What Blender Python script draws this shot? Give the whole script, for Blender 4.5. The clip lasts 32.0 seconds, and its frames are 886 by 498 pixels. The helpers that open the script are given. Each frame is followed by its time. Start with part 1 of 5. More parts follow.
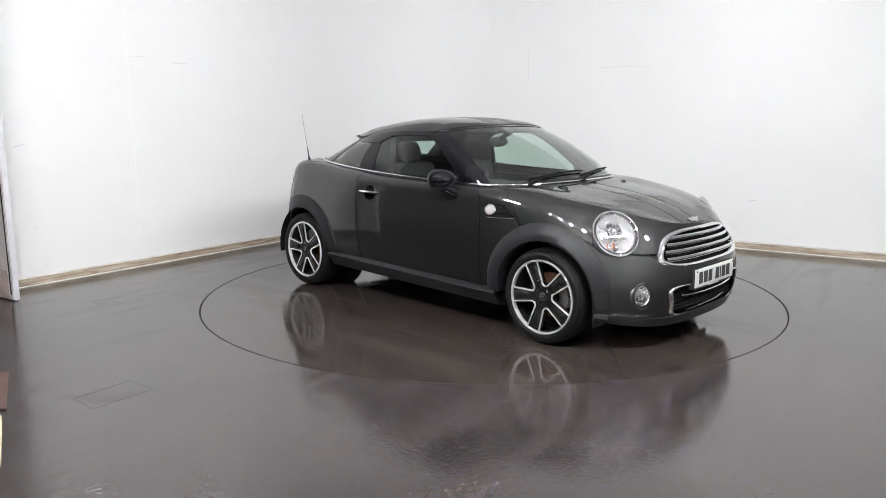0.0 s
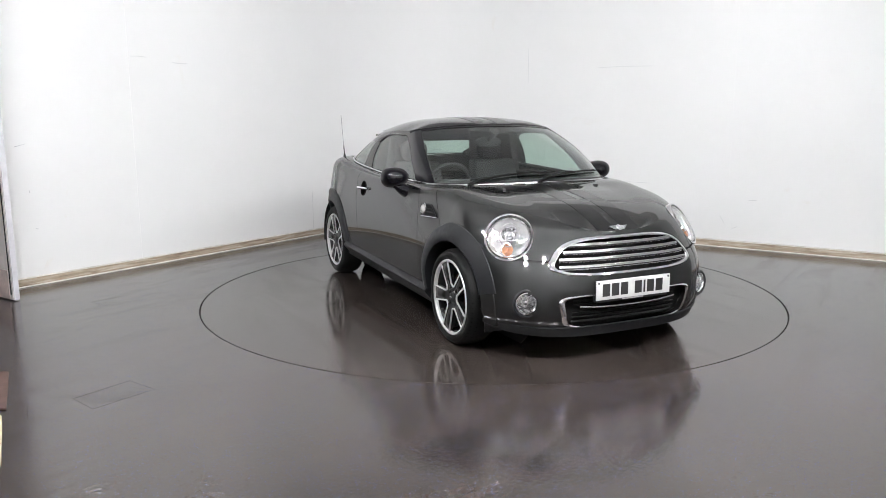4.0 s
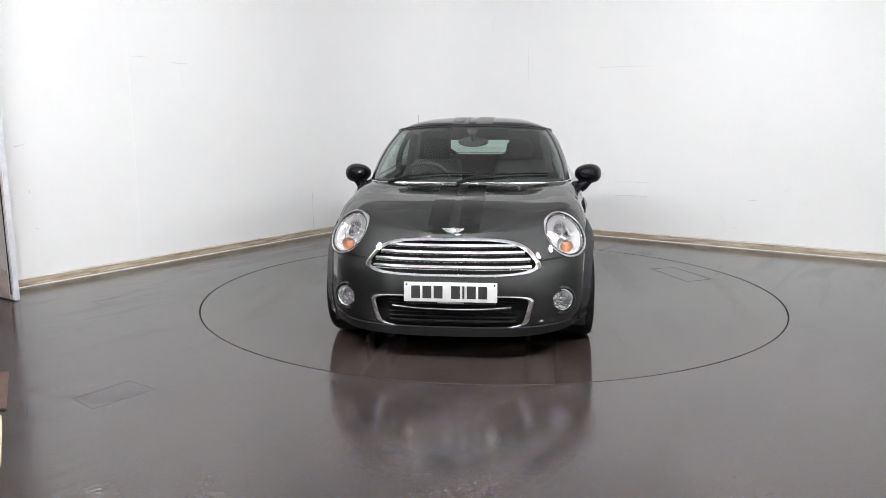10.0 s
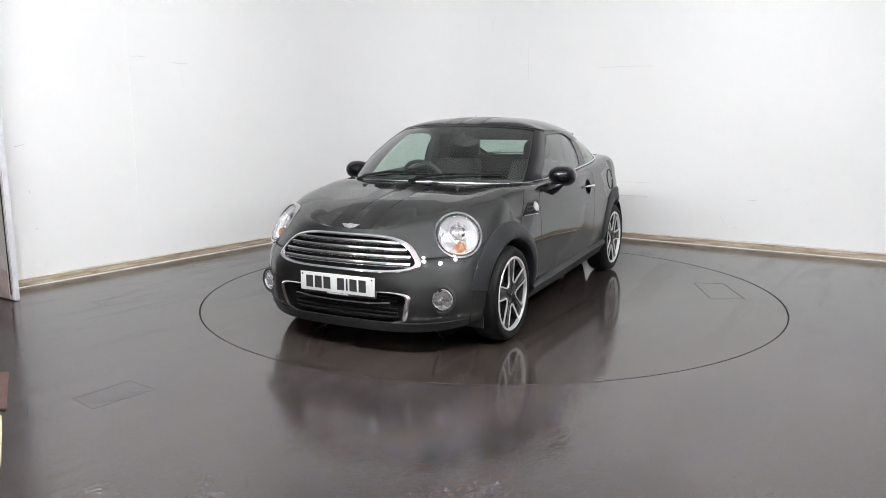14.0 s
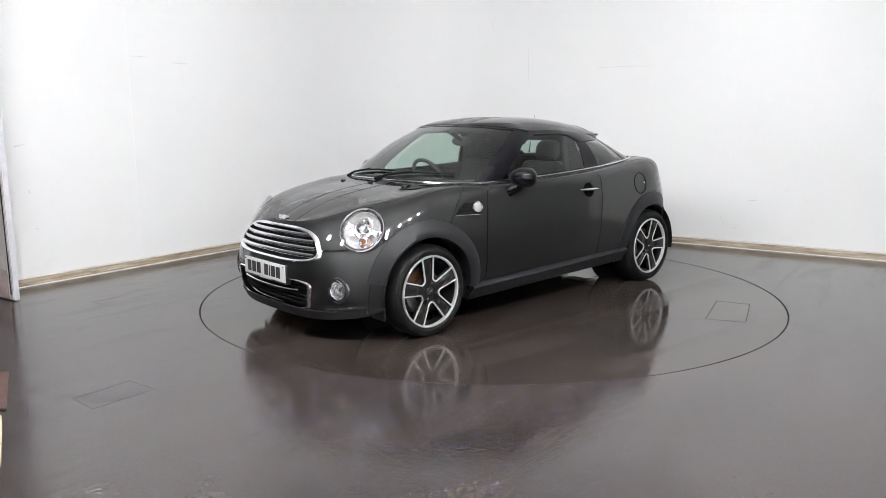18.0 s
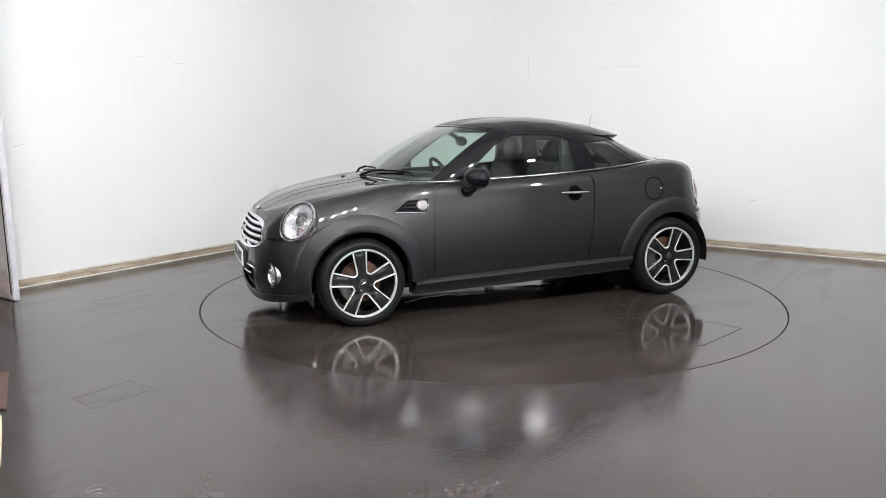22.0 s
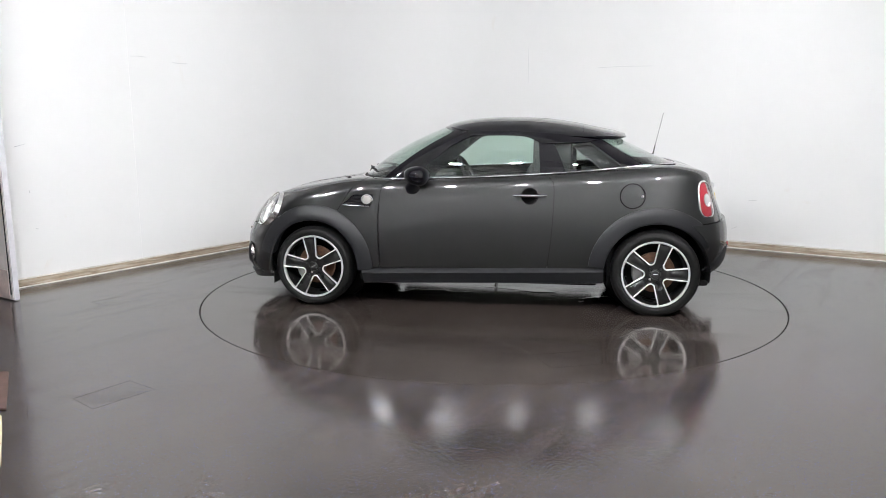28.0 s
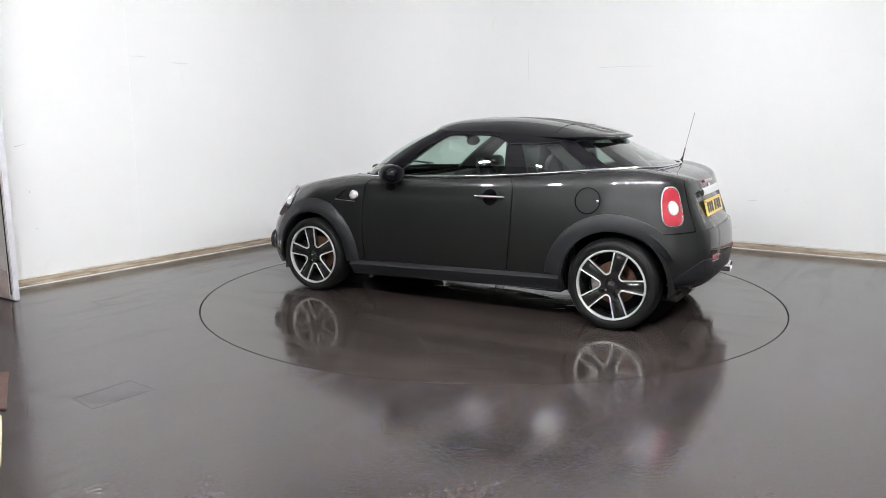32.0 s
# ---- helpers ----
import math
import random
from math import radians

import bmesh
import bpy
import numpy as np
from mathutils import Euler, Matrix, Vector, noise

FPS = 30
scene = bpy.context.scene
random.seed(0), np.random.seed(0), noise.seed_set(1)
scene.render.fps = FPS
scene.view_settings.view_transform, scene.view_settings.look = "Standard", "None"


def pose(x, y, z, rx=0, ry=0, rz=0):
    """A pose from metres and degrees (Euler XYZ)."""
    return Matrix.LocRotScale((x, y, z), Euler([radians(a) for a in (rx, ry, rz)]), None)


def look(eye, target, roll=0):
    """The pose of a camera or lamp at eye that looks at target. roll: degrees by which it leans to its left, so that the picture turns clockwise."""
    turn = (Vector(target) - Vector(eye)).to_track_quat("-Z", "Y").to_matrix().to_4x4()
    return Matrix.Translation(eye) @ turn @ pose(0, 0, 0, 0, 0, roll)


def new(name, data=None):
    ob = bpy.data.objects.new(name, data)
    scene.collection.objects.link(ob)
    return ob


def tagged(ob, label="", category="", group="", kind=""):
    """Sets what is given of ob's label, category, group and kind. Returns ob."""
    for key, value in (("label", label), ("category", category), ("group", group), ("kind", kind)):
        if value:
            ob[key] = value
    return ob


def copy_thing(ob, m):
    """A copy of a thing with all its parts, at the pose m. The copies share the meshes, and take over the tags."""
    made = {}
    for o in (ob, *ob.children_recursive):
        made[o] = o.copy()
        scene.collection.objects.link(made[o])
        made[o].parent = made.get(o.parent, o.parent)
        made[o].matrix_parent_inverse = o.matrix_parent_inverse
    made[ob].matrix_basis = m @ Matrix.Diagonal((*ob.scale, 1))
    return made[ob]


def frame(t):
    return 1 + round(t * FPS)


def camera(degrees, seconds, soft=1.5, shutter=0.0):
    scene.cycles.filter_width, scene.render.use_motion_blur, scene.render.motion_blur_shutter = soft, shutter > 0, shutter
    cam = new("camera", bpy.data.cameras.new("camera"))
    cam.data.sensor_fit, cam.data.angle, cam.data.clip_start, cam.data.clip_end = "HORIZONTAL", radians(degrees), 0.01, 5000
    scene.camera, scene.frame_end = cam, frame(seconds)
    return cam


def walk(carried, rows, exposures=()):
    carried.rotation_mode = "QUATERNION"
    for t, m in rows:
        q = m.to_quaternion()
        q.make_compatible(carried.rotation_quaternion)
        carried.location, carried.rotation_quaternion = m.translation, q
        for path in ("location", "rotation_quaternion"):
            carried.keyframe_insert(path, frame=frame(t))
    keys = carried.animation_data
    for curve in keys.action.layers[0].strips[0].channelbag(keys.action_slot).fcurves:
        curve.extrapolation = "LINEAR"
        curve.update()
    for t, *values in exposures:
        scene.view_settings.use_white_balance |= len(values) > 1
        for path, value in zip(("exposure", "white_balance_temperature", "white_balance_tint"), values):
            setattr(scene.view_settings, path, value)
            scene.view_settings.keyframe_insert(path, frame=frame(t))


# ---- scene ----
from mathutils.bvhtree import BVHTree

# camera: stands still at the edge of the studio
cam = camera(60.99, 32.0, 0.8)
EYE = (0.0, -6.0005, 1.370)
VIEW = Vector((-0.05930, 0.98367, -0.16983))
CAM_POSE = look(EYE, Vector(EYE) + VIEW, -0.29)
walk(cam, [(0, CAM_POSE), (32, CAM_POSE)])

# ---- light ----
world = bpy.data.worlds.new("studio_world")
world.use_nodes = True
world.node_tree.nodes["Background"].inputs[0].default_value = (0.8, 0.85, 0.9, 1)
world.node_tree.nodes["Background"].inputs[1].default_value = 0.02
scene.world = world
scene.view_settings.exposure = 0.0
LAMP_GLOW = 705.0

# ---- materials ----


def material(name):
    m = bpy.data.materials.new(name)
    m.use_nodes = True
    nt = m.node_tree
    return m, nt, nt.nodes["Principled BSDF"]


def link(nt, a, b):
    nt.links.new(a, b)


def noise_node(nt, scale, detail=4, rough=0.55, coord="Object", dist=0.0):
    tc = nt.nodes.new("ShaderNodeTexCoord")
    n = nt.nodes.new("ShaderNodeTexNoise")
    n.inputs["Scale"].default_value = scale
    n.inputs["Detail"].default_value = detail
    n.inputs["Roughness"].default_value = rough
    n.inputs["Distortion"].default_value = dist
    link(nt, tc.outputs[coord], n.inputs["Vector"])
    return n


def ramp(nt, src, stops):
    r = nt.nodes.new("ShaderNodeValToRGB")
    r.color_ramp.elements[0].position, r.color_ramp.elements[0].color = stops[0][0], (*stops[0][1], 1)
    r.color_ramp.elements[1].position, r.color_ramp.elements[1].color = stops[-1][0], (*stops[-1][1], 1)
    for p, c in stops[1:-1]:
        e = r.color_ramp.elements.new(p)
        e.color = (*c, 1)
    link(nt, src, r.inputs[0])
    return r


def bump(nt, src, bsdf, strength=0.2, distance=0.002):
    b = nt.nodes.new("ShaderNodeBump")
    b.inputs["Strength"].default_value = strength
    b.inputs["Distance"].default_value = distance
    link(nt, src, b.inputs["Height"])
    link(nt, b.outputs[0], bsdf.inputs["Normal"])
    return b


def plain(name, color, rough=0.5, metal=0.0, var=0.12, scale=30.0, coat=0.0, bumpy=0.0, spec=0.5):
    """A surface of one colour with grain and uneven gloss."""
    m, nt, b = material(name)
    n = noise_node(nt, scale, 5)
    c0 = tuple(max(0, c * (1 - var)) for c in color)
    c1 = tuple(min(1, c * (1 + var)) for c in color)
    link(nt, ramp(nt, n.outputs[0], [(0.3, c0), (0.7, c1)]).outputs[0], b.inputs["Base Color"])
    n2 = noise_node(nt, scale * 0.17, 3)
    r0, r1 = max(0.0, rough - 0.06 * (rough > 0.08)), rough + 0.08 * (rough > 0.08)
    link(nt, ramp(nt, n2.outputs[0], [(0.3, (r0,) * 3), (0.7, (r1,) * 3)]).outputs[0], b.inputs["Roughness"])
    b.inputs["Metallic"].default_value = metal
    b.inputs["Coat Weight"].default_value = coat
    b.inputs["Coat Roughness"].default_value = 0.02
    b.inputs["Specular IOR Level"].default_value = spec
    if bumpy:
        bump(nt, n.outputs[0], b, bumpy, 0.001)
    return m


def paint(name, color, flake, metal, base_rough, coat_rough=0.006, coat_ior=1.5):
    """Car paint: a flaked base under a clear coat with faint orange peel."""
    m, nt, b = material(name)
    tc = nt.nodes.new("ShaderNodeTexCoord")
    vo = nt.nodes.new("ShaderNodeTexVoronoi")
    vo.inputs["Scale"].default_value = 900
    link(nt, tc.outputs["Object"], vo.inputs["Vector"])
    hi = tuple(c * (1 + flake) for c in color)
    link(nt, ramp(nt, vo.outputs["Color"], [(0.2, color), (0.95, hi)]).outputs[0], b.inputs["Base Color"])
    b.inputs["Metallic"].default_value = metal
    b.inputs["Roughness"].default_value = base_rough
    b.inputs["Specular IOR Level"].default_value = 0.15
    b.inputs["Specular Tint"].default_value = (0.35, 0.35, 0.35, 1)
    b.inputs["Coat Weight"].default_value = 1.0
    b.inputs["Coat Roughness"].default_value = coat_rough
    b.inputs["Coat IOR"].default_value = coat_ior
    n = noise_node(nt, 55, 2)
    bn = nt.nodes.new("ShaderNodeBump")
    bn.inputs["Strength"].default_value = 0.007
    bn.inputs["Distance"].default_value = 0.002
    link(nt, n.outputs[0], bn.inputs["Height"])
    link(nt, bn.outputs[0], b.inputs["Coat Normal"])
    return m


def pane(name, tint, gloss=1.0, rough=0.0):
    """Thin sheet of tinted glass: lets light through and mirrors by Fresnel."""
    m, nt, b = material(name)
    nt.nodes.remove(b)
    out = nt.nodes["Material Output"]
    tr = nt.nodes.new("ShaderNodeBsdfTransparent")
    tr.inputs[0].default_value = (*tint, 1)
    gl = nt.nodes.new("ShaderNodeBsdfGlossy")
    gl.inputs["Roughness"].default_value = rough
    gl.inputs["Color"].default_value = (gloss, gloss, gloss, 1)
    lw = nt.nodes.new("ShaderNodeLayerWeight")
    lw.inputs["Blend"].default_value = 0.5
    pw = nt.nodes.new("ShaderNodeMath")
    pw.operation = "POWER"
    pw.inputs[1].default_value = 4.0
    link(nt, lw.outputs["Facing"], pw.inputs[0])
    fr = nt.nodes.new("ShaderNodeMath")
    fr.operation = "MULTIPLY_ADD"
    fr.inputs[1].default_value = 0.92
    fr.inputs[2].default_value = 0.08
    link(nt, pw.outputs[0], fr.inputs[0])
    mx = nt.nodes.new("ShaderNodeMixShader")
    link(nt, fr.outputs[0], mx.inputs[0])
    link(nt, tr.outputs[0], mx.inputs[1])
    link(nt, gl.outputs[0], mx.inputs[2])
    link(nt, mx.outputs[0], out.inputs[0])
    return m


def glow(name, color, strength):
    m, nt, b = material(name)
    b.inputs["Base Color"].default_value = (*color, 1)
    b.inputs["Emission Color"].default_value = (*color, 1)
    b.inputs["Emission Strength"].default_value = strength
    return m


def floor_material(name, wetness, rare=0.82, tone=1.0, grain=0.1, fleck=1.0):
    """Dark speckled vinyl with blue and white flecks, mopped and unevenly wet."""
    m, nt, b = material(name)
    tc = nt.nodes.new("ShaderNodeTexCoord")
    big = noise_node(nt, 1.6, 7, 0.68, dist=0.7)
    fine = noise_node(nt, 160, 3)
    base = ramp(nt, big.outputs[0], [(p, tuple(tone * c for c in col)) for p, col in ((0.3, (0.031, 0.0250, 0.0225)), (0.5, (0.0435, 0.0355, 0.0322)), (0.72, (0.061, 0.050, 0.0455)))])
    prev = base.outputs[0]
    for scale, size, col in ((104, 0.19, (0.15, 0.22, 0.56)), (86, 0.13, (0.30, 0.33, 0.44)), (124, 0.20, (0.10, 0.13, 0.30)), (112, 0.18, (0.20, 0.10, 0.065))):
        vo = nt.nodes.new("ShaderNodeTexVoronoi")
        vo.inputs["Scale"].default_value = scale
        link(nt, tc.outputs["Object"], vo.inputs["Vector"])
        sep = nt.nodes.new("ShaderNodeSeparateColor")
        link(nt, vo.outputs["Color"], sep.inputs[0])
        pick = nt.nodes.new("ShaderNodeMath")
        pick.operation = "GREATER_THAN"
        pick.inputs[1].default_value = rare
        link(nt, sep.outputs[0], pick.inputs[0])
        dot = nt.nodes.new("ShaderNodeMath")
        dot.operation = "LESS_THAN"
        dot.inputs[1].default_value = size * 1.2
        link(nt, vo.outputs["Distance"], dot.inputs[0])
        both = nt.nodes.new("ShaderNodeMath")
        both.operation = "MULTIPLY"
        link(nt, pick.outputs[0], both.inputs[0])
        link(nt, dot.outputs[0], both.inputs[1])
        mix = nt.nodes.new("ShaderNodeMix")
        mix.data_type = "RGBA"
        link(nt, both.outputs[0], mix.inputs["Factor"])
        link(nt, prev, mix.inputs["A"])
        mix.inputs["B"].default_value = (*(fleck * c for c in col), 1)
        prev = mix.outputs["Result"]
    # mop streaks: water lies in long bands
    mp = nt.nodes.new("ShaderNodeMapping")
    mp.inputs["Rotation"].default_value = (0, 0, radians(-38))
    mp.inputs["Scale"].default_value = (0.55, 2.3, 1.0)
    link(nt, tc.outputs["Object"], mp.inputs["Vector"])
    wet = nt.nodes.new("ShaderNodeTexNoise")
    for key, value in (("Scale", 1.3), ("Detail", 7), ("Roughness", 0.62), ("Distortion", 1.1)):
        wet.inputs[key].default_value = value
    link(nt, mp.outputs[0], wet.inputs["Vector"])
    rr = ramp(nt, wet.outputs[0], [(0.34, (wetness,) * 3), (0.50, (wetness + 0.035,) * 3), (0.60, (wetness + 0.12,) * 3), (0.78, (wetness + 0.16,) * 3)])
    link(nt, rr.outputs[0], b.inputs["Roughness"])
    dry = ramp(nt, wet.outputs[0], [(0.40, (0.86, 0.85, 0.84)), (0.62, (1.16, 1.14, 1.12))])
    mott = noise_node(nt, 34, 6, 0.7)
    blot = ramp(nt, mott.outputs[0], [(0.34, (0.74, 0.72, 0.71)), (0.52, (1.0, 1.0, 1.0)), (0.70, (1.34, 1.30, 1.28))])
    spot = nt.nodes.new("ShaderNodeMix")
    spot.data_type, spot.blend_type = "RGBA", "MULTIPLY"
    spot.inputs["Factor"].default_value = 1.0
    link(nt, prev, spot.inputs["A"])
    link(nt, blot.outputs[0], spot.inputs["B"])
    prev = spot.outputs["Result"]
    damp = nt.nodes.new("ShaderNodeMix")
    damp.data_type, damp.blend_type = "RGBA", "MULTIPLY"
    damp.inputs["Factor"].default_value = 1.0
    link(nt, prev, damp.inputs["A"])
    link(nt, dry.outputs[0], damp.inputs["B"])
    link(nt, damp.outputs["Result"], b.inputs["Base Color"])
    # pebbled vinyl surface
    add = nt.nodes.new("ShaderNodeMath")
    add.operation = "MULTIPLY_ADD"
    add.inputs[1].default_value = 0.35
    link(nt, fine.outputs[0], add.inputs[0])
    mid = noise_node(nt, 55, 3)
    link(nt, mid.outputs[0], add.inputs[2])
    bump(nt, add.outputs[0], b, grain, 0.002)
    b.inputs["Specular IOR Level"].default_value = 0.66
    return m


def wall_material(name):
    """White painted panels with faint roller marks, scuffs and dirt."""
    m, nt, b = material(name)
    n = noise_node(nt, 0.7, 6, 0.6)
    link(nt, ramp(nt, n.outputs[0], [(0.25, (0.795, 0.795, 0.798)), (0.5, (0.815, 0.815, 0.818)), (0.75, (0.83, 0.83, 0.832))]).outputs[0], b.inputs["Base Color"])
    # a few faint warm smears
    sm = noise_node(nt, 2.3, 8, 0.62, dist=1.4)
    tint = ramp(nt, sm.outputs[0], [(0.66, (1, 1, 1)), (0.80, (0.955, 0.925, 0.89))])
    mx = nt.nodes.new("ShaderNodeMix")
    mx.data_type, mx.blend_type = "RGBA", "MULTIPLY"
    mx.inputs["Factor"].default_value = 1.0
    link(nt, b.inputs["Base Color"].links[0].from_socket, mx.inputs["A"])
    link(nt, tint.outputs[0], mx.inputs["B"])
    link(nt, mx.outputs["Result"], b.inputs["Base Color"])
    f = noise_node(nt, 90, 4)
    bump(nt, f.outputs[0], b, 0.08, 0.001)
    b.inputs["Roughness"].default_value = 0.55
    return m


def skirting_material(name):
    """Worn beige board: brown grime in streaks along its length, dirtiest in the hollow."""
    m, nt, b = material(name)
    tc = nt.nodes.new("ShaderNodeTexCoord")
    mp = nt.nodes.new("ShaderNodeMapping")
    mp.inputs["Scale"].default_value = (2.2, 2.2, 30.0)
    link(nt, tc.outputs["Object"], mp.inputs["Vector"])
    n = nt.nodes.new("ShaderNodeTexNoise")
    for key, value in (("Scale", 1.4), ("Detail", 9), ("Roughness", 0.66), ("Distortion", 0.6)):
        n.inputs[key].default_value = value
    link(nt, mp.outputs[0], n.inputs["Vector"])
    link(nt, ramp(nt, n.outputs[0], [(0.30, (0.17, 0.125, 0.088)), (0.46, (0.33, 0.26, 0.19)), (0.58, (0.47, 0.40, 0.315)), (0.74, (0.62, 0.56, 0.48))]).outputs[0], b.inputs["Base Color"])
    b.inputs["Roughness"].default_value = 0.6
    bump(nt, n.outputs[0], b, 0.3, 0.003)
    return m


PAINT = paint("grey_metallic_paint", (0.0230, 0.0237, 0.0237), 0.2, 0.80, 0.42, coat_ior=1.68)
BLACK_GLOSS = paint("black_gloss_paint", (0.002, 0.0018, 0.0032), 0.2, 0.0, 0.4, coat_ior=1.38)
STRIPE = paint("dark_stripe_film", (0.005, 0.005, 0.0055), 0.3, 0.6, 0.35)
ROOF_STRIPE = plain("grey_stripe_film", (0.045, 0.045, 0.048), 0.3, var=0.1)
PLASTIC = plain("grained_dark_plastic", (0.0085, 0.009, 0.0108), 0.45, var=0.15, scale=220, bumpy=0.15, spec=0.35)
BLACK = plain("black_plastic", (0.014, 0.014, 0.015), 0.5, var=0.2)
DEEP = plain("black_liner", (0.011, 0.011, 0.0112), 0.9, var=0.2, spec=0.1)
CHROME = plain("chrome", (0.86, 0.86, 0.87), 0.04, 1.0, var=0.02)
BELT = plain("belt_chrome", (0.78, 0.78, 0.79), 0.16, 1.0, var=0.04)
SATIN = plain("satin_chrome", (0.75, 0.75, 0.76), 0.22, 1.0, var=0.04)
RIM_SILVER = plain("machined_alloy", (0.80, 0.80, 0.80), 0.38, 0.75, var=0.05, scale=80)
RIM_BLACK = plain("gloss_black_alloy", (0.006, 0.006, 0.006), 0.30, 0.0, var=0.15, coat=0.15)
RUBBER = plain("tyre_rubber", (0.0055, 0.0055, 0.0055), 0.55, var=0.25, scale=60, bumpy=0.1, spec=0.2)
RUST = plain("rusty_disc", (0.11, 0.052, 0.028), 0.6, 0.2, var=0.35, scale=40)
STEEL = plain("brake_steel", (0.35, 0.34, 0.33), 0.4, 0.9, var=0.2)
GLASS = pane("green_tinted_glass", (0.74, 0.86, 0.80))
# quarter panes: the dim cabin behind them is put into a darker tint
SHADE_GLASS = pane("cabin_shade_glass", (0.46, 0.54, 0.50))
DARK_GLASS = pane("tinted_glass", (0.70, 0.82, 0.76))
CLEAR = pane("clear_lens", (0.97, 0.97, 0.97))
REFLECTOR = plain("lamp_reflector", (0.86, 0.86, 0.87), 0.24, 0.55, var=0.03)
BRIGHT = plain("brushed_chrome", (0.84, 0.84, 0.85), 0.20, 1.0, var=0.03)
SLAT = plain("grille_chrome", (0.80, 0.80, 0.81), 0.09, 1.0, var=0.03)
WIPER = plain("matt_black_rubber", (0.006, 0.006, 0.006), 0.7, var=0.2, spec=0.15)
AMBER = plain("amber_lens", (0.68, 0.31, 0.16), 0.15, var=0.08, coat=1.0)
RED = plain("red_lens", (0.30, 0.022, 0.034), 0.12, var=0.1, coat=1.0)
PINK_LENS = plain("pale_red_lens", (0.42, 0.10, 0.11), 0.12, var=0.1, coat=1.0)
WHITE_LENS = plain("white_lens", (0.33, 0.315, 0.315), 0.12, var=0.05, coat=1.0)
PLATE_WHITE = plain("white_plate", (0.58, 0.58, 0.57), 0.35, var=0.03)
PLATE_YELLOW = plain("yellow_plate", (0.70, 0.50, 0.13), 0.35, var=0.05)
SHADE_AND_JOINT = plain("recess_shade_and_joint_black", (0.003, 0.003, 0.003), 0.9, spec=0.0)
INK = plain("black_ink", (0.018, 0.018, 0.018), 0.5)
SEAT = plain("dark_seat_fabric", (0.008, 0.008, 0.0085), 0.85, var=0.2, scale=40)
TRIM = plain("dark_interior_trim", (0.015, 0.015, 0.016), 0.6, var=0.2, scale=30)
FLOOR = floor_material("speckled_vinyl", 0.068, 0.79, 0.98, 0.26, 0.85)
DISC_FLOOR = floor_material("wet_speckled_vinyl", 0.062, 0.965, 0.86, 0.10, 0.45)
WALL = wall_material("white_wall_paint")
CEILING = plain("ceiling_paint", (0.70, 0.70, 0.705), 0.8, var=0.08, scale=2)
PALEWALL = plain("pale_wall_paint", (0.82, 0.82, 0.825), 0.8, var=0.06, scale=2)
# dark and grey stand-ins, out of view, for what the car's paint reflects
DARKWALL = plain("dark_unseen_wall", (0.20, 0.20, 0.202), 0.8, var=0.1, scale=2)
GREYWALL = plain("grey_unseen_wall", (0.36, 0.36, 0.365), 0.7, var=0.1, scale=2)
SKIRT = skirting_material("scuffed_skirting")
SKIRT_EDGE = plain("pale_sealant", (0.74, 0.71, 0.66), 0.5, var=0.2, scale=9)
SCUFF = plain("grey_scuff", (0.58, 0.585, 0.60), 0.6, var=0.15)
SEAMLINE = plain("panel_joint", (0.93, 0.93, 0.93), 0.5, var=0.02)
LINE = plain("dark_joint", (0.008, 0.008, 0.008), 0.8)
DOORPAINT = plain("scuffed_white_paint", (0.74, 0.69, 0.68), 0.5, var=0.14, scale=6, bumpy=0.2)
GRIMY = plain("grimy_paint", (0.52, 0.43, 0.40), 0.5, var=0.35, scale=7, bumpy=0.2)
GREY_FRAME = plain("grey_frame_paint", (0.66, 0.65, 0.69), 0.45, var=0.12, scale=8)
PINK_PLATE = plain("worn_brown_board", (0.11, 0.064, 0.054), 0.4, var=0.25, scale=12)
CREAM = plain("cream_trim", (0.78, 0.70, 0.42), 0.4, var=0.1)
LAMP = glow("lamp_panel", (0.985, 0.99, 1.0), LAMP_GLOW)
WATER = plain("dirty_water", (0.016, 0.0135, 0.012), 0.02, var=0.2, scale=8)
SCRATCH = plain("pale_scratch", (0.14, 0.13, 0.125), 0.5)
HOUSING = plain("lamp_housing", (0.30, 0.30, 0.31), 0.4, 0.6)

# ---- mesh helpers ----


def part(name, bm, mat, parent=None, label="", sharp=38.0):
    """Links a bmesh as one mesh object under a thing or a part."""
    bm.normal_update()
    lim = radians(sharp)
    for f in bm.faces:
        f.smooth = True
    for e in bm.edges:
        if len(e.link_faces) == 2 and e.calc_face_angle(0) > lim:
            e.smooth = False
    me = bpy.data.meshes.new(name)
    bm.to_mesh(me)
    bm.free()
    me.materials.append(mat)
    ob = new(name, me)
    if parent is not None:
        ob.parent = parent
    if label:
        tagged(ob, label)
    return ob


def spl(*pts):
    """Smooth curve through (x, value) pairs in rising x, by Hermite pieces; flat beyond its ends."""
    xs = np.array([p[0] for p in pts], float)
    ys = np.array([p[1] for p in pts], float)
    dl = np.diff(ys) / np.diff(xs)
    tg = np.concatenate([[dl[0]], (dl[1:] + dl[:-1]) / 2, [dl[-1]]])
    tg[1:-1] = np.where(dl[1:] * dl[:-1] <= 0, 0, tg[1:-1])

    def f(x):
        x = np.clip(np.asarray(x, float), xs[0], xs[-1])
        i = np.clip(np.searchsorted(xs, x) - 1, 0, len(xs) - 2)
        h = xs[i + 1] - xs[i]
        t = (x - xs[i]) / h
        return ((2 * t**3 - 3 * t**2 + 1) * ys[i] + (t**3 - 2 * t**2 + t) * h * tg[i]
                + (3 * t**2 - 2 * t**3) * ys[i + 1] + (t**3 - t**2) * h * tg[i + 1])
    return f


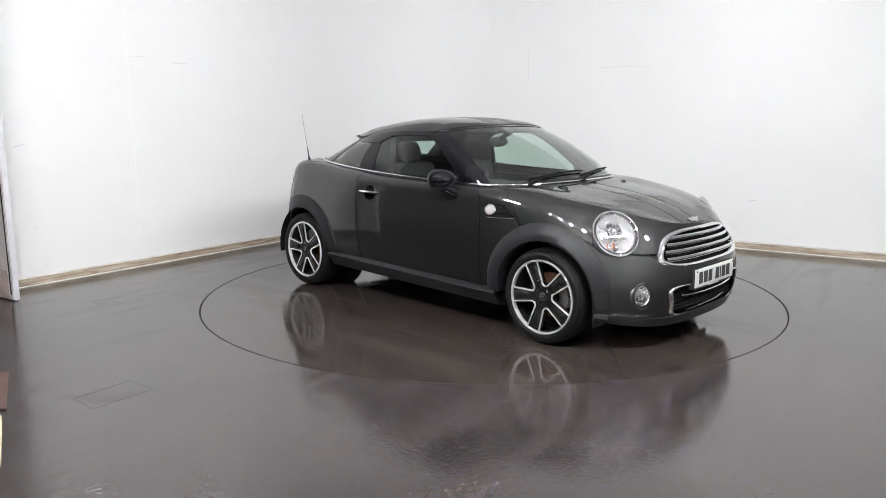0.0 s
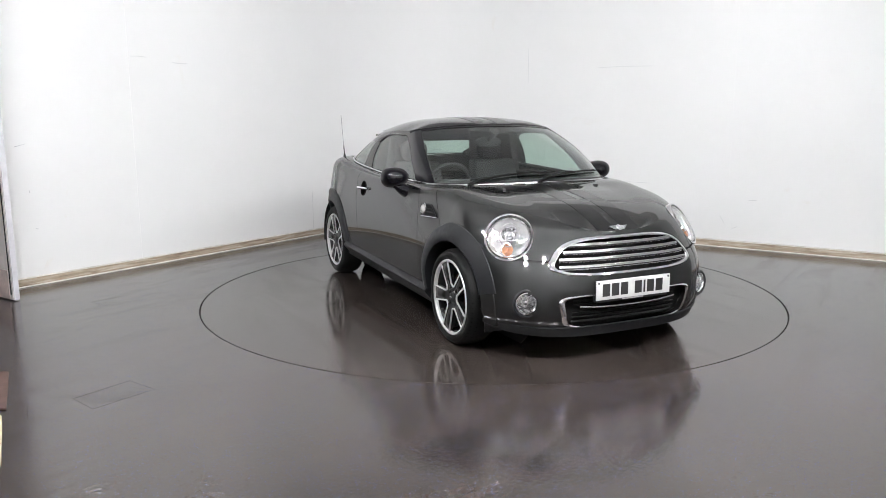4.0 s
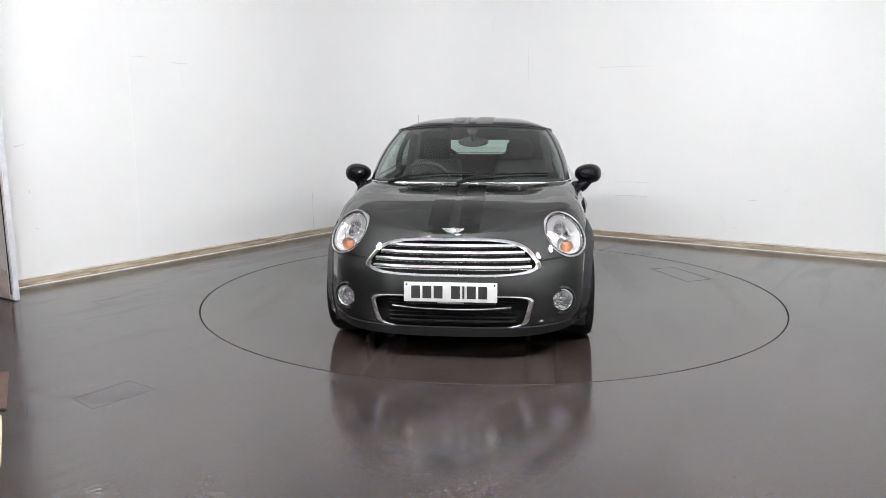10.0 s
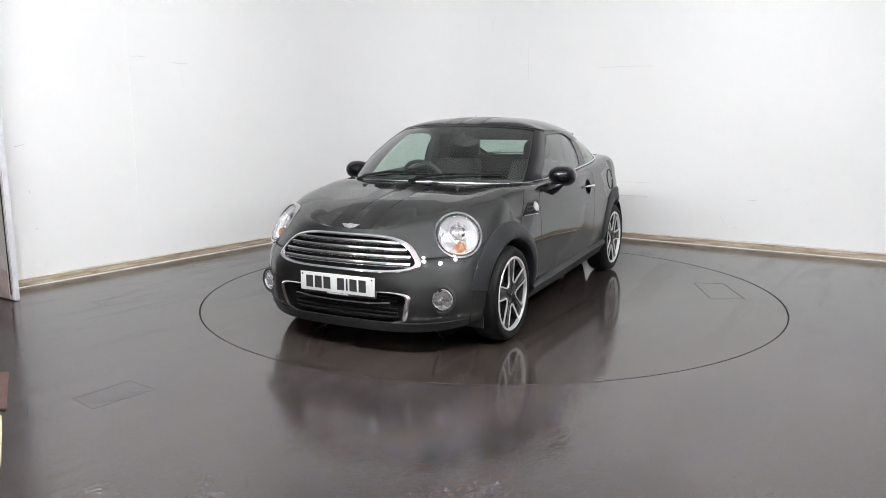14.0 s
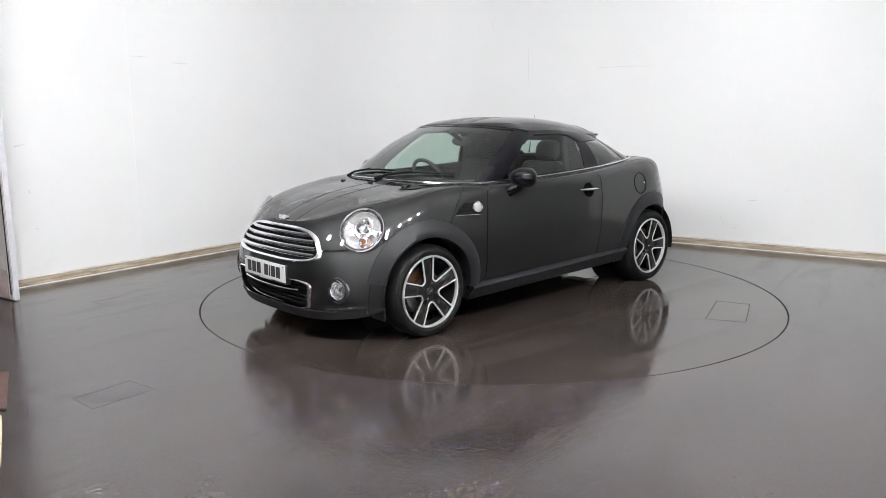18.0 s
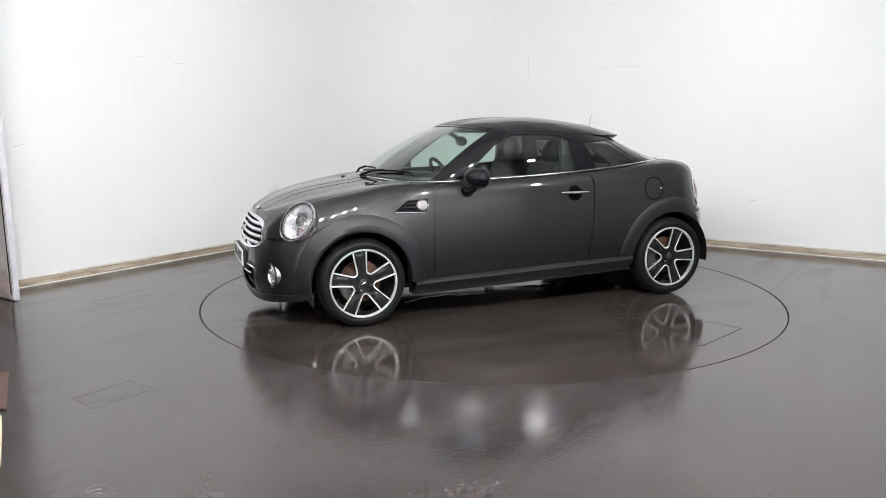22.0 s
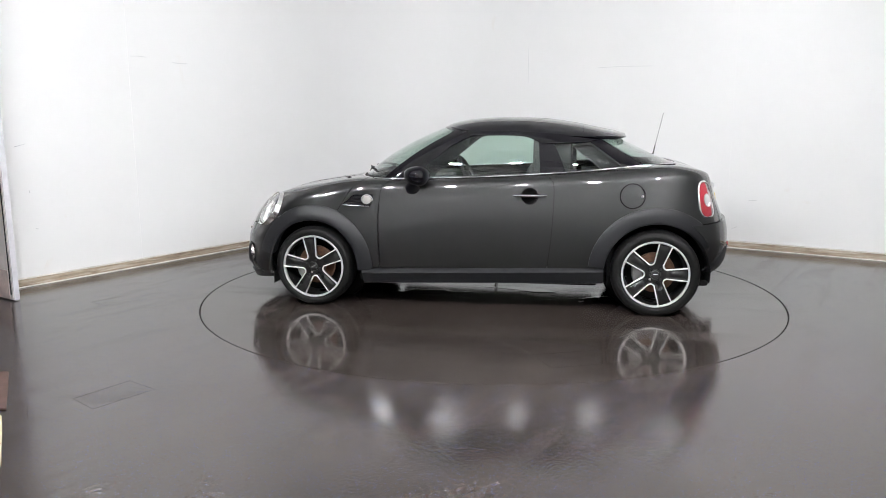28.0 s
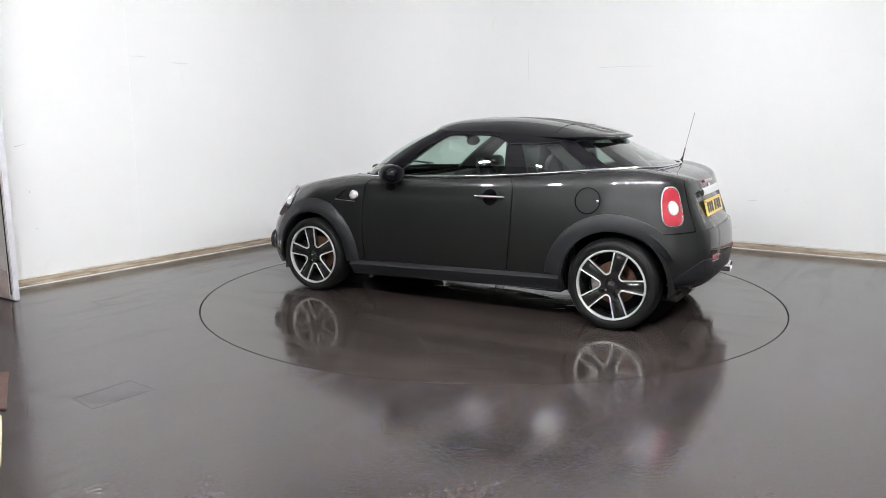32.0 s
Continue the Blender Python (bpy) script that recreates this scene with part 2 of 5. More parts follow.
def box_bm(x0, x1, y0, y1, z0, z1, bevel=0.0, seg=2):
    bm = bmesh.new()
    bmesh.ops.create_cube(bm, size=1)
    for v in bm.verts:
        v.co = ((x0 + x1) / 2 + v.co.x * (x1 - x0), (y0 + y1) / 2 + v.co.y * (y1 - y0), (z0 + z1) / 2 + v.co.z * (z1 - z0))
    if bevel:
        bmesh.ops.bevel(bm, geom=bm.edges[:], offset=bevel, segments=seg, profile=0.6, affect="EDGES")
    return bm


def tube_bm(pts, radius, n=8, closed=False, flat=1.0, up=(0, 0, 1), cap=True):
    """A round or flattened bar along a line of points; radius may be one number or one for each point."""
    bm = bmesh.new()
    pts = [Vector(p) for p in pts]
    rad = radius if isinstance(radius, (list, tuple)) else [radius] * len(pts)
    rings = []
    for i, p in enumerate(pts):
        a = pts[(i - 1) % len(pts)] if closed or i else p
        b = pts[(i + 1) % len(pts)] if closed or i < len(pts) - 1 else p
        d = (b - a).normalized()
        s = d.cross(Vector(up))
        s = s.normalized() if s.length > 1e-4 else Vector((1, 0, 0))
        u = s.cross(d).normalized()
        rings.append([bm.verts.new(p + rad[i] * (math.cos(k * 2 * math.pi / n) * s + flat * math.sin(k * 2 * math.pi / n) * u)) for k in range(n)])
    m = len(rings)
    for i in range(m if closed else m - 1):
        r, q = rings[i], rings[(i + 1) % m]
        for k in range(n):
            bm.faces.new((r[k], r[(k + 1) % n], q[(k + 1) % n], q[k]))
    if not closed and cap:
        bm.faces.new(rings[0][::-1])
        bm.faces.new(rings[-1])
    bmesh.ops.recalc_face_normals(bm, faces=bm.faces[:])
    return bm


def lathe_bm(profile, n=48, m=None, arc=None):
    """Turns (r, h) pairs round the z axis; m places the result."""
    bm = bmesh.new()
    full = arc is None
    a0, a1 = (0, 2 * math.pi) if full else arc
    cols = []
    for k in range(n if full else n + 1):
        a = a0 + (a1 - a0) * k / n
        cols.append([bm.verts.new((r * math.cos(a), r * math.sin(a), h)) for r, h in profile])
    for k in range(n):
        c, d = cols[k], cols[(k + 1) % len(cols)]
        for i in range(len(profile) - 1):
            bm.faces.new((c[i], d[i], d[i + 1], c[i + 1]))
    bmesh.ops.remove_doubles(bm, verts=bm.verts[:], dist=1e-5)
    bmesh.ops.recalc_face_normals(bm, faces=bm.faces[:])
    if m is not None:
        bm.transform(m)
    return bm


def join_bm(*bms):
    out = bmesh.new()
    for b in bms:
        me = bpy.data.meshes.new("tmp")
        b.to_mesh(me)
        b.free()
        out.from_mesh(me)
        bpy.data.meshes.remove(me)
    return out


def grid_bm(P, lip=0.0, lips="", N=None, flip=False):
    """Faces over an array of points (n, m, 3); lip: depth of the edges turned inwards on the sides named (i0 i1 j0 j1)."""
    n, m = P.shape[:2]
    bm = bmesh.new()
    V = [[bm.verts.new(P[i, j]) for j in range(m)] for i in range(n)]
    for i in range(n - 1):
        for j in range(m - 1):
            q = (V[i][j], V[i + 1][j], V[i + 1][j + 1], V[i][j + 1])
            bm.faces.new(q[::-1] if flip else q)
    if lip and N is not None:
        runs = {"i0": [(0, j) for j in range(m)], "i1": [(n - 1, j) for j in range(m)],
                "j0": [(i, 0) for i in range(n)], "j1": [(i, m - 1) for i in range(n)]}
        for key in lips.split():
            idx = runs[key]
            low = [bm.verts.new(P[i, j] - lip * N[i, j]) for i, j in idx]
            for k in range(len(idx) - 1):
                a, b = V[idx[k][0]][idx[k][1]], V[idx[k + 1][0]][idx[k + 1][1]]
                bm.faces.new((a, b, low[k + 1], low[k]))
    return bm


def mirror_bm(bm, merge=True):
    """Adds the half on the other side of the car's middle plane."""
    me = bpy.data.meshes.new("tmp")
    bm.to_mesh(me)
    other = bmesh.new()
    other.from_mesh(me)
    for v in other.verts:
        v.co.y = -v.co.y
    bmesh.ops.reverse_faces(other, faces=other.faces[:])
    other.to_mesh(me)
    other.free()
    bm.from_mesh(me)
    bpy.data.meshes.remove(me)
    if merge:
        bmesh.ops.remove_doubles(bm, verts=[v for v in bm.verts if abs(v.co.y) < 1e-4], dist=2e-4)
    return bm


def flipped_side(bm):
    for v in bm.verts:
        v.co.y = -v.co.y
    bmesh.ops.reverse_faces(bm, faces=bm.faces[:])
    return bm

# ---- the studio ----
RA = -121.5
ROOM = pose(0, 0, 0, 0, 0, RA)
U0, V0, U1, V1, HEIGHT = -3.175, -3.285, 6.5, 4.4, 3.5
DOOR_U = 2.30
DISC_R = 2.242


def to_room(x, y):
    p = ROOM.inverted() @ Vector((x, y, 0))
    return p.x, p.y


def setting(name, bm, mat, label, category):
    ob = part(name, bm, mat)
    ob.matrix_world = ROOM
    return tagged(ob, label, category, kind="structure")


def ring_floor():
    """Floor sheet with a round opening for the turntable."""
    bm = bmesh.new()
    n = 128
    inner, mid, outer = [], [], []
    for k in range(n):
        a = 2 * math.pi * k / n
        c, s = math.cos(a), math.sin(a)
        inner.append(bm.verts.new((DISC_R * c, DISC_R * s, 0)))
        mid.append(bm.verts.new((2.7 * c, 2.7 * s, 0)))
        far = min(((U1 + 0.3) if c > 0 else (U0 - 0.3)) / c if abs(c) > 1e-6 else 1e9, ((V1 + 0.3) if s > 0 else (V0 - 1.5)) / s if abs(s) > 1e-6 else 1e9)
        outer.append(bm.verts.new((far * c, far * s, 0)))
    for k in range(n):
        j = (k + 1) % n
        bm.faces.new((inner[k], inner[j], mid[j], mid[k]))
        bm.faces.new((mid[k], mid[j], outer[j], outer[k]))
    bmesh.ops.recalc_face_normals(bm, faces=bm.faces[:])
    return bm


setting("floor", ring_floor(), FLOOR, "dark grey speckled vinyl floor, wet and glossy in patches", "floor")
setting("turntable_pit", lathe_bm([(0.0, -0.06), (DISC_R + 0.06, -0.06), (DISC_R + 0.06, -0.03)], 96), LINE, "dark gap round the turntable", "pit")
BEND = 1.35


def bent_wall():
    """The two white walls' rounded inner corner, with thickness."""
    bm = bmesh.new()
    n = 24
    inn, out = [], []
    for k in range(n + 1):
        a = math.pi + (math.pi / 2) * k / n
        cu, cv = U0 + BEND, V0 + BEND
        for lst, r in ((inn, BEND), (out, BEND + 0.15)):
            lst.append([bm.verts.new((cu + r * math.cos(a), cv + r * math.sin(a), z)) for z in (0, HEIGHT)])
    for k in range(n):
        bm.faces.new((inn[k][0], inn[k + 1][0], inn[k + 1][1], inn[k][1]))
        bm.faces.new((out[k][1], out[k + 1][1], out[k + 1][0], out[k][0]))
    bmesh.ops.recalc_face_normals(bm, faces=bm.faces[:])
    return bm


setting("wall_left", box_bm(U0 + BEND, DOOR_U, V0 - 0.2, V0, 0, HEIGHT), WALL, "white painted panel wall with faint scuffs and joints", "wall")
setting("wall_right", box_bm(U0 - 0.2, U0, V0 + BEND, V1 + 0.2, 0, HEIGHT), WALL, "white painted panel wall with faint scratches", "wall")
setting("wall_corner", bent_wall(), WALL, "white rounded corner between two walls", "wall")
# walls out of view: pale and dark parts set for the car's reflections
setting("wall_behind", box_bm(U1, U1 + 0.2, 0.0, V1 + 0.2, 0, HEIGHT), PALEWALL, "plain pale grey wall", "wall")
setting("wall_behind_dark", box_bm(U1, U1 + 0.2, V0 - 1.4, -0.002, 0, HEIGHT), DARKWALL, "plain dark wall part out of view, added for the car's dim reflections", "curtain")
setting("wall_far_side", box_bm(1.002, U1, V1, V1 + 0.2, 0, HEIGHT), PALEWALL, "plain pale grey wall", "wall")
setting("wall_far_side_grey", box_bm(U0, 1.0, V1, V1 + 0.2, 0, HEIGHT), GREYWALL, "plain grey wall part out of view, added for the car's dim reflections", "shutter")
setting("wall_recess", box_bm(DOOR_U - 0.2, U1, V0 - 1.4, V0 - 1.2, 0, HEIGHT), DARKWALL, "plain dark wall of the door recess", "wall")
setting("ceiling", box_bm(U0 - 0.2, U1 + 0.2, V0 - 1.4, V1 + 0.2, HEIGHT, HEIGHT + 0.15), CEILING, "plain grey-white ceiling with square lamps", "ceiling")


def skirting(name, u0, u1, v0, v1, along_u):
    """A scuffed board with a rounded top and a bead of pale sealant at its foot."""
    h, t = 0.072, 0.022
    prof = [(0, 0), (t, 0), (t, h * 0.8), (t * 0.7, h * 0.95), (t * 0.3, h), (0, h)]
    bm = bmesh.new()
    n = 24
    rows = []
    for k in range(n + 1):
        f = k / n
        w = 0.0022 * math.sin(k * 2.1)
        rows.append([bm.verts.new((u0 + (u1 - u0) * f, v0 + d + (w if d else 0), z)) if along_u else bm.verts.new((u0 + d + (w if d else 0), v0 + (v1 - v0) * f, z)) for d, z in prof])
    for k in range(n):
        for i in range(len(prof) - 1):
            bm.faces.new((rows[k][i], rows[k + 1][i], rows[k + 1][i + 1], rows[k][i + 1]))
    bm.faces.new(rows[0])
    bm.faces.new(rows[-1])
    bmesh.ops.recalc_face_normals(bm, faces=bm.faces[:])
    ob = setting(name, bm, SKIRT, "scuffed brown skirting board with worn pale paint", "skirting")
    d = t + 0.004
    pts = [(u0 + (u1 - u0) * k / 30, v0 + d + 0.001 * math.sin(k * 1.7), 0.004) if along_u else (u0 + d + 0.001 * math.sin(k * 1.7), v0 + (v1 - v0) * k / 30, 0.004) for k in range(31)]
    part("sealant_bead", tube_bm(pts, 0.007, 6), SKIRT_EDGE, ob, "pale sealant bead")
    top = [(p[0], v0 + 0.012, h + 0.001) if along_u else (u0 + 0.012, p[1], h + 0.001) for p in pts]
    part("top_edge", tube_bm(top, 0.011, 6, flat=0.6), SKIRT_EDGE, ob, "pale painted top edge")
    return ob


skirting("baseboard_1", U0 + BEND, DOOR_U - 0.002, V0, V0, True)
skirting("baseboard_2", U0, U0, V0 + BEND, V1, False)
setting("baseboard_3", lathe_bm([(BEND, 0.072), (BEND - 0.015, 0.068), (BEND - 0.022, 0.058), (BEND - 0.022, 0.0)], 24, Matrix.Translation((U0 + BEND, V0 + BEND, 0)), (math.pi, 1.5 * math.pi)), SKIRT, "scuffed brown skirting board round the corner", "skirting")

# door leaf standing open at right angles to the wall
DOOR_END = V0 + 0.455
door = setting("door_1", box_bm(2.335, 2.375, V0 - 1.0, DOOR_END, 0.008, 2.75, 0.004), DOORPAINT, "scuffed off-white door standing open against the wall's end", "door")
part("edge_trim", box_bm(2.330, 2.372, DOOR_END + 0.001, DOOR_END + 0.009, 0.008, 2.74, 0.002), GREY_FRAME, door, "grey painted edge trim")
part("seal_strip", box_bm(2.3755, 2.382, DOOR_END - 0.026, DOOR_END - 0.016, 0.05, 2.72, 0.002), LINE, door, "dark rubber seal")
part("kick_plate", box_bm(2.3755, 2.384, V0 - 0.9, DOOR_END - 0.04, 0.012, 0.24, 0.003), GRIMY, door, "grimy brown-stained kick plate")

# boards and trim on the floor beside the doorway
def slab(name, corners, h, mat, label, category):
    bm = bmesh.new()
    lo = [bm.verts.new((*to_room(x, y), 0.0005)) for x, y in corners]
    hi = [bm.verts.new((*to_room(x, y), h)) for x, y in corners]
    bm.faces.new(hi)
    n = len(lo)
    for k in range(n):
        bm.faces.new((lo[k], lo[(k + 1) % n], hi[(k + 1) % n], hi[k]))
    bmesh.ops.recalc_face_normals(bm, faces=bm.faces[:])
    return setting(name, bm, mat, label, category)


slab("threshold_board", [(-2.641, -2.164), (-2.312, -2.691), (-2.8, -2.72), (-3.2, -2.19)], 0.008, PINK_PLATE, "worn brown threshold board on the floor", "board")
setting("floor_trim", tube_bm([(*to_room(x, y), 0.010) for x, y in ((-2.275, -2.80), (-2.16, -2.97), (-2.055, -3.135), (-1.96, -3.28), (-1.905, -3.39))], 0.011, 8), CREAM, "cream edging strip lying on the floor", "trim")


def wall_line(name, pts, width, mat, label):
    """A thin joint or scratch standing 1 mm proud of a wall."""
    ob = setting(name, tube_bm(pts, width / 2, 6, flat=1.0), mat, label, "wall mark")
    return ob


D = 0.0002
LX, RX = V0 + D, U0 + D
wall_line("wall_joint", [(0.955, LX, 0.08), (0.955, LX, HEIGHT)], 0.004, SEAMLINE, "faint vertical joint between wall panels")
wall_line("wall_joint", [(-1.35, LX, 0.08), (-1.35, LX, 0.55)], 0.003, SCUFF, "faint vertical joint between wall panels")
wall_line("wall_joint", [(RX, -1.38, 1.80), (RX, -1.38, 2.20)], 0.003, SCUFF, "faint vertical joint between wall panels")
wall_line("wall_joint", [(RX, 1.05, 0.08), (RX, 1.05, HEIGHT)], 0.002, WALL, "faint vertical joint between wall panels")
for pts in ([(0.93, 1.957), (0.85, 1.962), (0.77, 1.958)], [(0.48, 1.925), (0.40, 1.918), (0.32, 1.922)], [(1.952, 0.80), (1.950, 0.78)], [(1.93, 0.480), (1.905, 0.472)], [(2.04, 1.165), (1.95, 1.188)]):
    wall_line("wall_scratch", [(u, LX, z) for u, z in pts], 0.005, SCUFF, "thin grey scratch on the wall")
for pts in ([(-0.47, 1.944), (-0.19, 1.949), (0.16, 1.938)], [(-0.26, 0.645), (-0.05, 0.655), (0.18, 0.650)], [(-0.22, 0.490), (0.0, 0.499), (0.17, 0.496)], [(1.26, 0.513), (1.34, 0.521)], [(0.98, 0.33), (1.02, 0.26)], [(1.10, 0.20), (1.16, 0.23)]):
    wall_line("wall_scratch", [(RX, v, z) for v, z in pts], 0.004, SCUFF, "thin grey scratch on the wall")


def floor_mark(name, corners, closed, mat=LINE, width=0.0022):
    return setting(name, tube_bm([(*to_room(x, y), 0.0008) for x, y in corners], width / 2, 6, closed=closed, flat=0.25), mat, "thin dark outline of a floor hatch", "hatch")


floor_mark("floor_hatch", [(-2.07, -2.53), (-1.91, -2.26), (-1.72, -2.38), (-1.90, -2.66)], True)
floor_mark("floor_crack", [(-2.24, -2.64), (-2.19, -2.72), (-2.138, -2.794)], False)
floor_mark("floor_hatch", [(-2.91, -0.37), (-3.04, -0.54), (-2.86, -0.66)], False)

# ---- turntable ----
turntable = new("turntable")
tagged(turntable, "round rotating floor disc of wet dark speckled vinyl", "turntable")
part("disc", lathe_bm([(0.0, -0.0005), (1.2, -0.0005), (DISC_R - 0.012, -0.0005), (DISC_R - 0.009, -0.003), (DISC_R - 0.009, -0.045)], 128), DISC_FLOOR, turntable, "wet speckled vinyl disc")
part("disc_edge", lathe_bm([(DISC_R - 0.0085, -0.04), (DISC_R - 0.0085, -0.002), (DISC_R - 0.006, -0.002), (DISC_R - 0.006, -0.04)], 128), DEEP, turntable, "dark metal rim")
part("hatch_outline", tube_bm([(-1.0, 1.46, 0.0005), (-0.46, 1.67, 0.0005), (-0.58, 1.90, 0.0005), (-1.08, 1.68, 0.0005)], 0.002, 6, closed=True, flat=0.25), LINE, turntable, "thin dark outline of a hatch")
part("scratch", tube_bm([(-0.46, 1.67, 0.0004), (-0.36, 1.55, 0.0004), (-0.20, 1.40, 0.0004)], 0.0006, 6, flat=0.25), SCRATCH, turntable, "pale scratch")



def puddle(x, y, rx, ry, turn, seed):
    """A shallow pool with a ragged edge and a rounded rim."""
    rng = random.Random(seed)
    ph = [rng.uniform(0, 2 * math.pi) for _ in range(5)]
    bm = bmesh.new()
    n = 72
    rings = []
    for f, z in ((1.0, -0.0004), (0.96, 0.0001), (0.88, 0.0003), (0.5, 0.0003)):
        ring = []
        for k in range(n):
            a = 2 * math.pi * k / n
            r = 1 + sum(0.20 / (j + 1) ** 0.6 * math.sin((j + 2) * a * (1 if j < 3 else 2) + ph[j]) for j in range(5))
            u, v = rx * f * r * math.cos(a), ry * f * r * math.sin(a)
            c, d = math.cos(radians(turn)), math.sin(radians(turn))
            ring.append(bm.verts.new((x + u * c - v * d, y + u * d + v * c, z)))
        rings.append(ring)
    for p, q in zip(rings[:-1], rings[1:]):
        for k in range(n):
            bm.faces.new((p[k], p[(k + 1) % n], q[(k + 1) % n], q[k]))
    bm.faces.new(rings[-1])
    bmesh.ops.recalc_face_normals(bm, faces=bm.faces[:])
    return bm


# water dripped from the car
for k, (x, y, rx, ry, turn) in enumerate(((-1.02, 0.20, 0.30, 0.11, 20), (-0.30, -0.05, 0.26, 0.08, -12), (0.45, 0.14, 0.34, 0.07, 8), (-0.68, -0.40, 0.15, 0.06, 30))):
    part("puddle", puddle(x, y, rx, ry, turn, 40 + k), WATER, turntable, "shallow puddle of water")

# ---- lamps on the ceiling ----


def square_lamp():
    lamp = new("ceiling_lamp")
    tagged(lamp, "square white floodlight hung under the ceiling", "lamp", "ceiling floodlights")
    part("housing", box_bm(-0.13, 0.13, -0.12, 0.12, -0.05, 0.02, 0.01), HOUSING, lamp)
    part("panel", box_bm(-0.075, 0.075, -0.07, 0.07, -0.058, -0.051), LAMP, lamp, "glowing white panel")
    # flaps out of view, added to keep light off the near left wall
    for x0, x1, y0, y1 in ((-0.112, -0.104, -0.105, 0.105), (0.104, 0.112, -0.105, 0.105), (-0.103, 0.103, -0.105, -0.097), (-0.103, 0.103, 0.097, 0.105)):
        part("hood", box_bm(x0, x1, y0, y1, -0.098, -0.048), HOUSING, lamp, "grey steel flap, added to narrow the beam")
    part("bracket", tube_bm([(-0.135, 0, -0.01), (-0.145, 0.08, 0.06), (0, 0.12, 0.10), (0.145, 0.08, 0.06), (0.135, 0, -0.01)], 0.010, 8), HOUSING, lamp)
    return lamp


# lamps on a curved rail above the near half of the turntable
AIM = Vector((0.0, 0.6, 0.6))
LAMP_Z, ARC = 2.85, 3.9
first = None
for k in range(8):
    a = radians(-48 + 14.2 * k)
    at = Vector((ARC * math.sin(a), -ARC * math.cos(a), LAMP_Z))
    m = look(at, AIM + Vector((0.12 * at.x, 0, 0)))
    if first is None:
        first = square_lamp()
        first.matrix_basis = m
    else:
        copy_thing(first, m)
# four more heads, added out of view to brighten the walls behind
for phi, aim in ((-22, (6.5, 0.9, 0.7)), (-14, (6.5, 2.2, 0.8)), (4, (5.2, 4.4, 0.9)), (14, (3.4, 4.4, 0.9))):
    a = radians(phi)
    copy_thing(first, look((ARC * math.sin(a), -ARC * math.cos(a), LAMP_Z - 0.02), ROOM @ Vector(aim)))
rail = part("lamp_rail", tube_bm([(ARC * math.sin(radians(a)), -ARC * math.cos(radians(a)), LAMP_Z + 0.17) for a in range(-60, 61, 6)], 0.025, 8), HOUSING)
tagged(rail, "curved grey steel rail that carries the floodlights", "rail")
for a in (-46, -15, 15, 46):
    x, y = ARC * math.sin(radians(a)), -ARC * math.cos(radians(a))
    part("hanger", tube_bm([(x, y, LAMP_Z + 0.18), (x, y, HEIGHT)], 0.008, 8), HOUSING, rail)

# ---- the car: body surfaces ----
# x forward, y to its left, z up, origin on the ground midway between the axles
X1, X2 = 1.15, -1.10
FRONT_AXLE, REAR_AXLE, AXLE_Z = 1.2335, -1.2335, 0.305


# body guides from the sill up to the belt: front tip, rear tip, roundness in plan, half width, height
GUIDES = (
    (1.880, 3.0, -1.705, 2.6, spl((-1.1, 0.770), (0, 0.765), (0.9, 0.765), (1.3, 0.800)),
     spl((-1.75, 0.272), (-1.5, 0.262), (-0.85, 0.215), (0.8, 0.175), (1.50, 0.205), (1.66, 0.185), (1.9, 0.155))),
    (1.925, 3.15, -1.770, 2.8, spl((-1.1, 0.805), (0, 0.798), (0.9, 0.798), (1.3, 0.818)),
     spl((-1.75, 0.370), (-0.85, 0.345), (0.8, 0.310), (1.9, 0.290))),
    (1.932, 3.0, -1.775, 2.8, spl((-1.1, 0.822), (0, 0.822), (1.15, 0.820)),
     spl((-1.77, 0.585), (-1.2, 0.560), (0, 0.545), (1.2, 0.500), (1.93, 0.465))),
    (1.897, 2.8, -1.690, 3.0, spl((-1.1, 0.795), (-0.7, 0.806), (0, 0.812), (0.5, 0.808), (1.15, 0.795)),
     spl((-1.7, 0.820), (-1.2, 0.845), (-0.6, 0.835), (0, 0.820), (0.5, 0.805), (0.85, 0.775), (1.05, 0.712), (1.2335, 0.722), (1.35, 0.712), (1.6, 0.628), (1.75, 0.592), (1.9, 0.585))),
    (1.832, 2.3, -1.645, 3.2, spl((-1.1, 0.715), (-0.5, 0.737), (0, 0.747), (0.7, 0.738), (1.15, 0.700)),
     spl((-1.660, 0.935), (-1.60, 0.972), (-1.49, 1.006), (-1.3, 1.031), (-1.1, 1.022), (-0.85, 1.003), (-0.45, 0.975), (0, 0.952), (0.5, 0.937), (0.9, 0.925), (1.2, 0.885), (1.4, 0.845), (1.58, 0.800), (1.72, 0.757), (1.83, 0.722))),
)
CROWN = spl((-1.660, 0.940), (-1.60, 0.984), (-1.52, 1.012), (-1.43, 1.032), (-1.3, 1.047), (-0.5, 1.0), (0.6, 0.965), (0.97, 0.948), (1.1, 0.925), (1.27, 0.902), (1.51, 0.858), (1.655, 0.808), (1.78, 0.750), (1.832, 0.724))


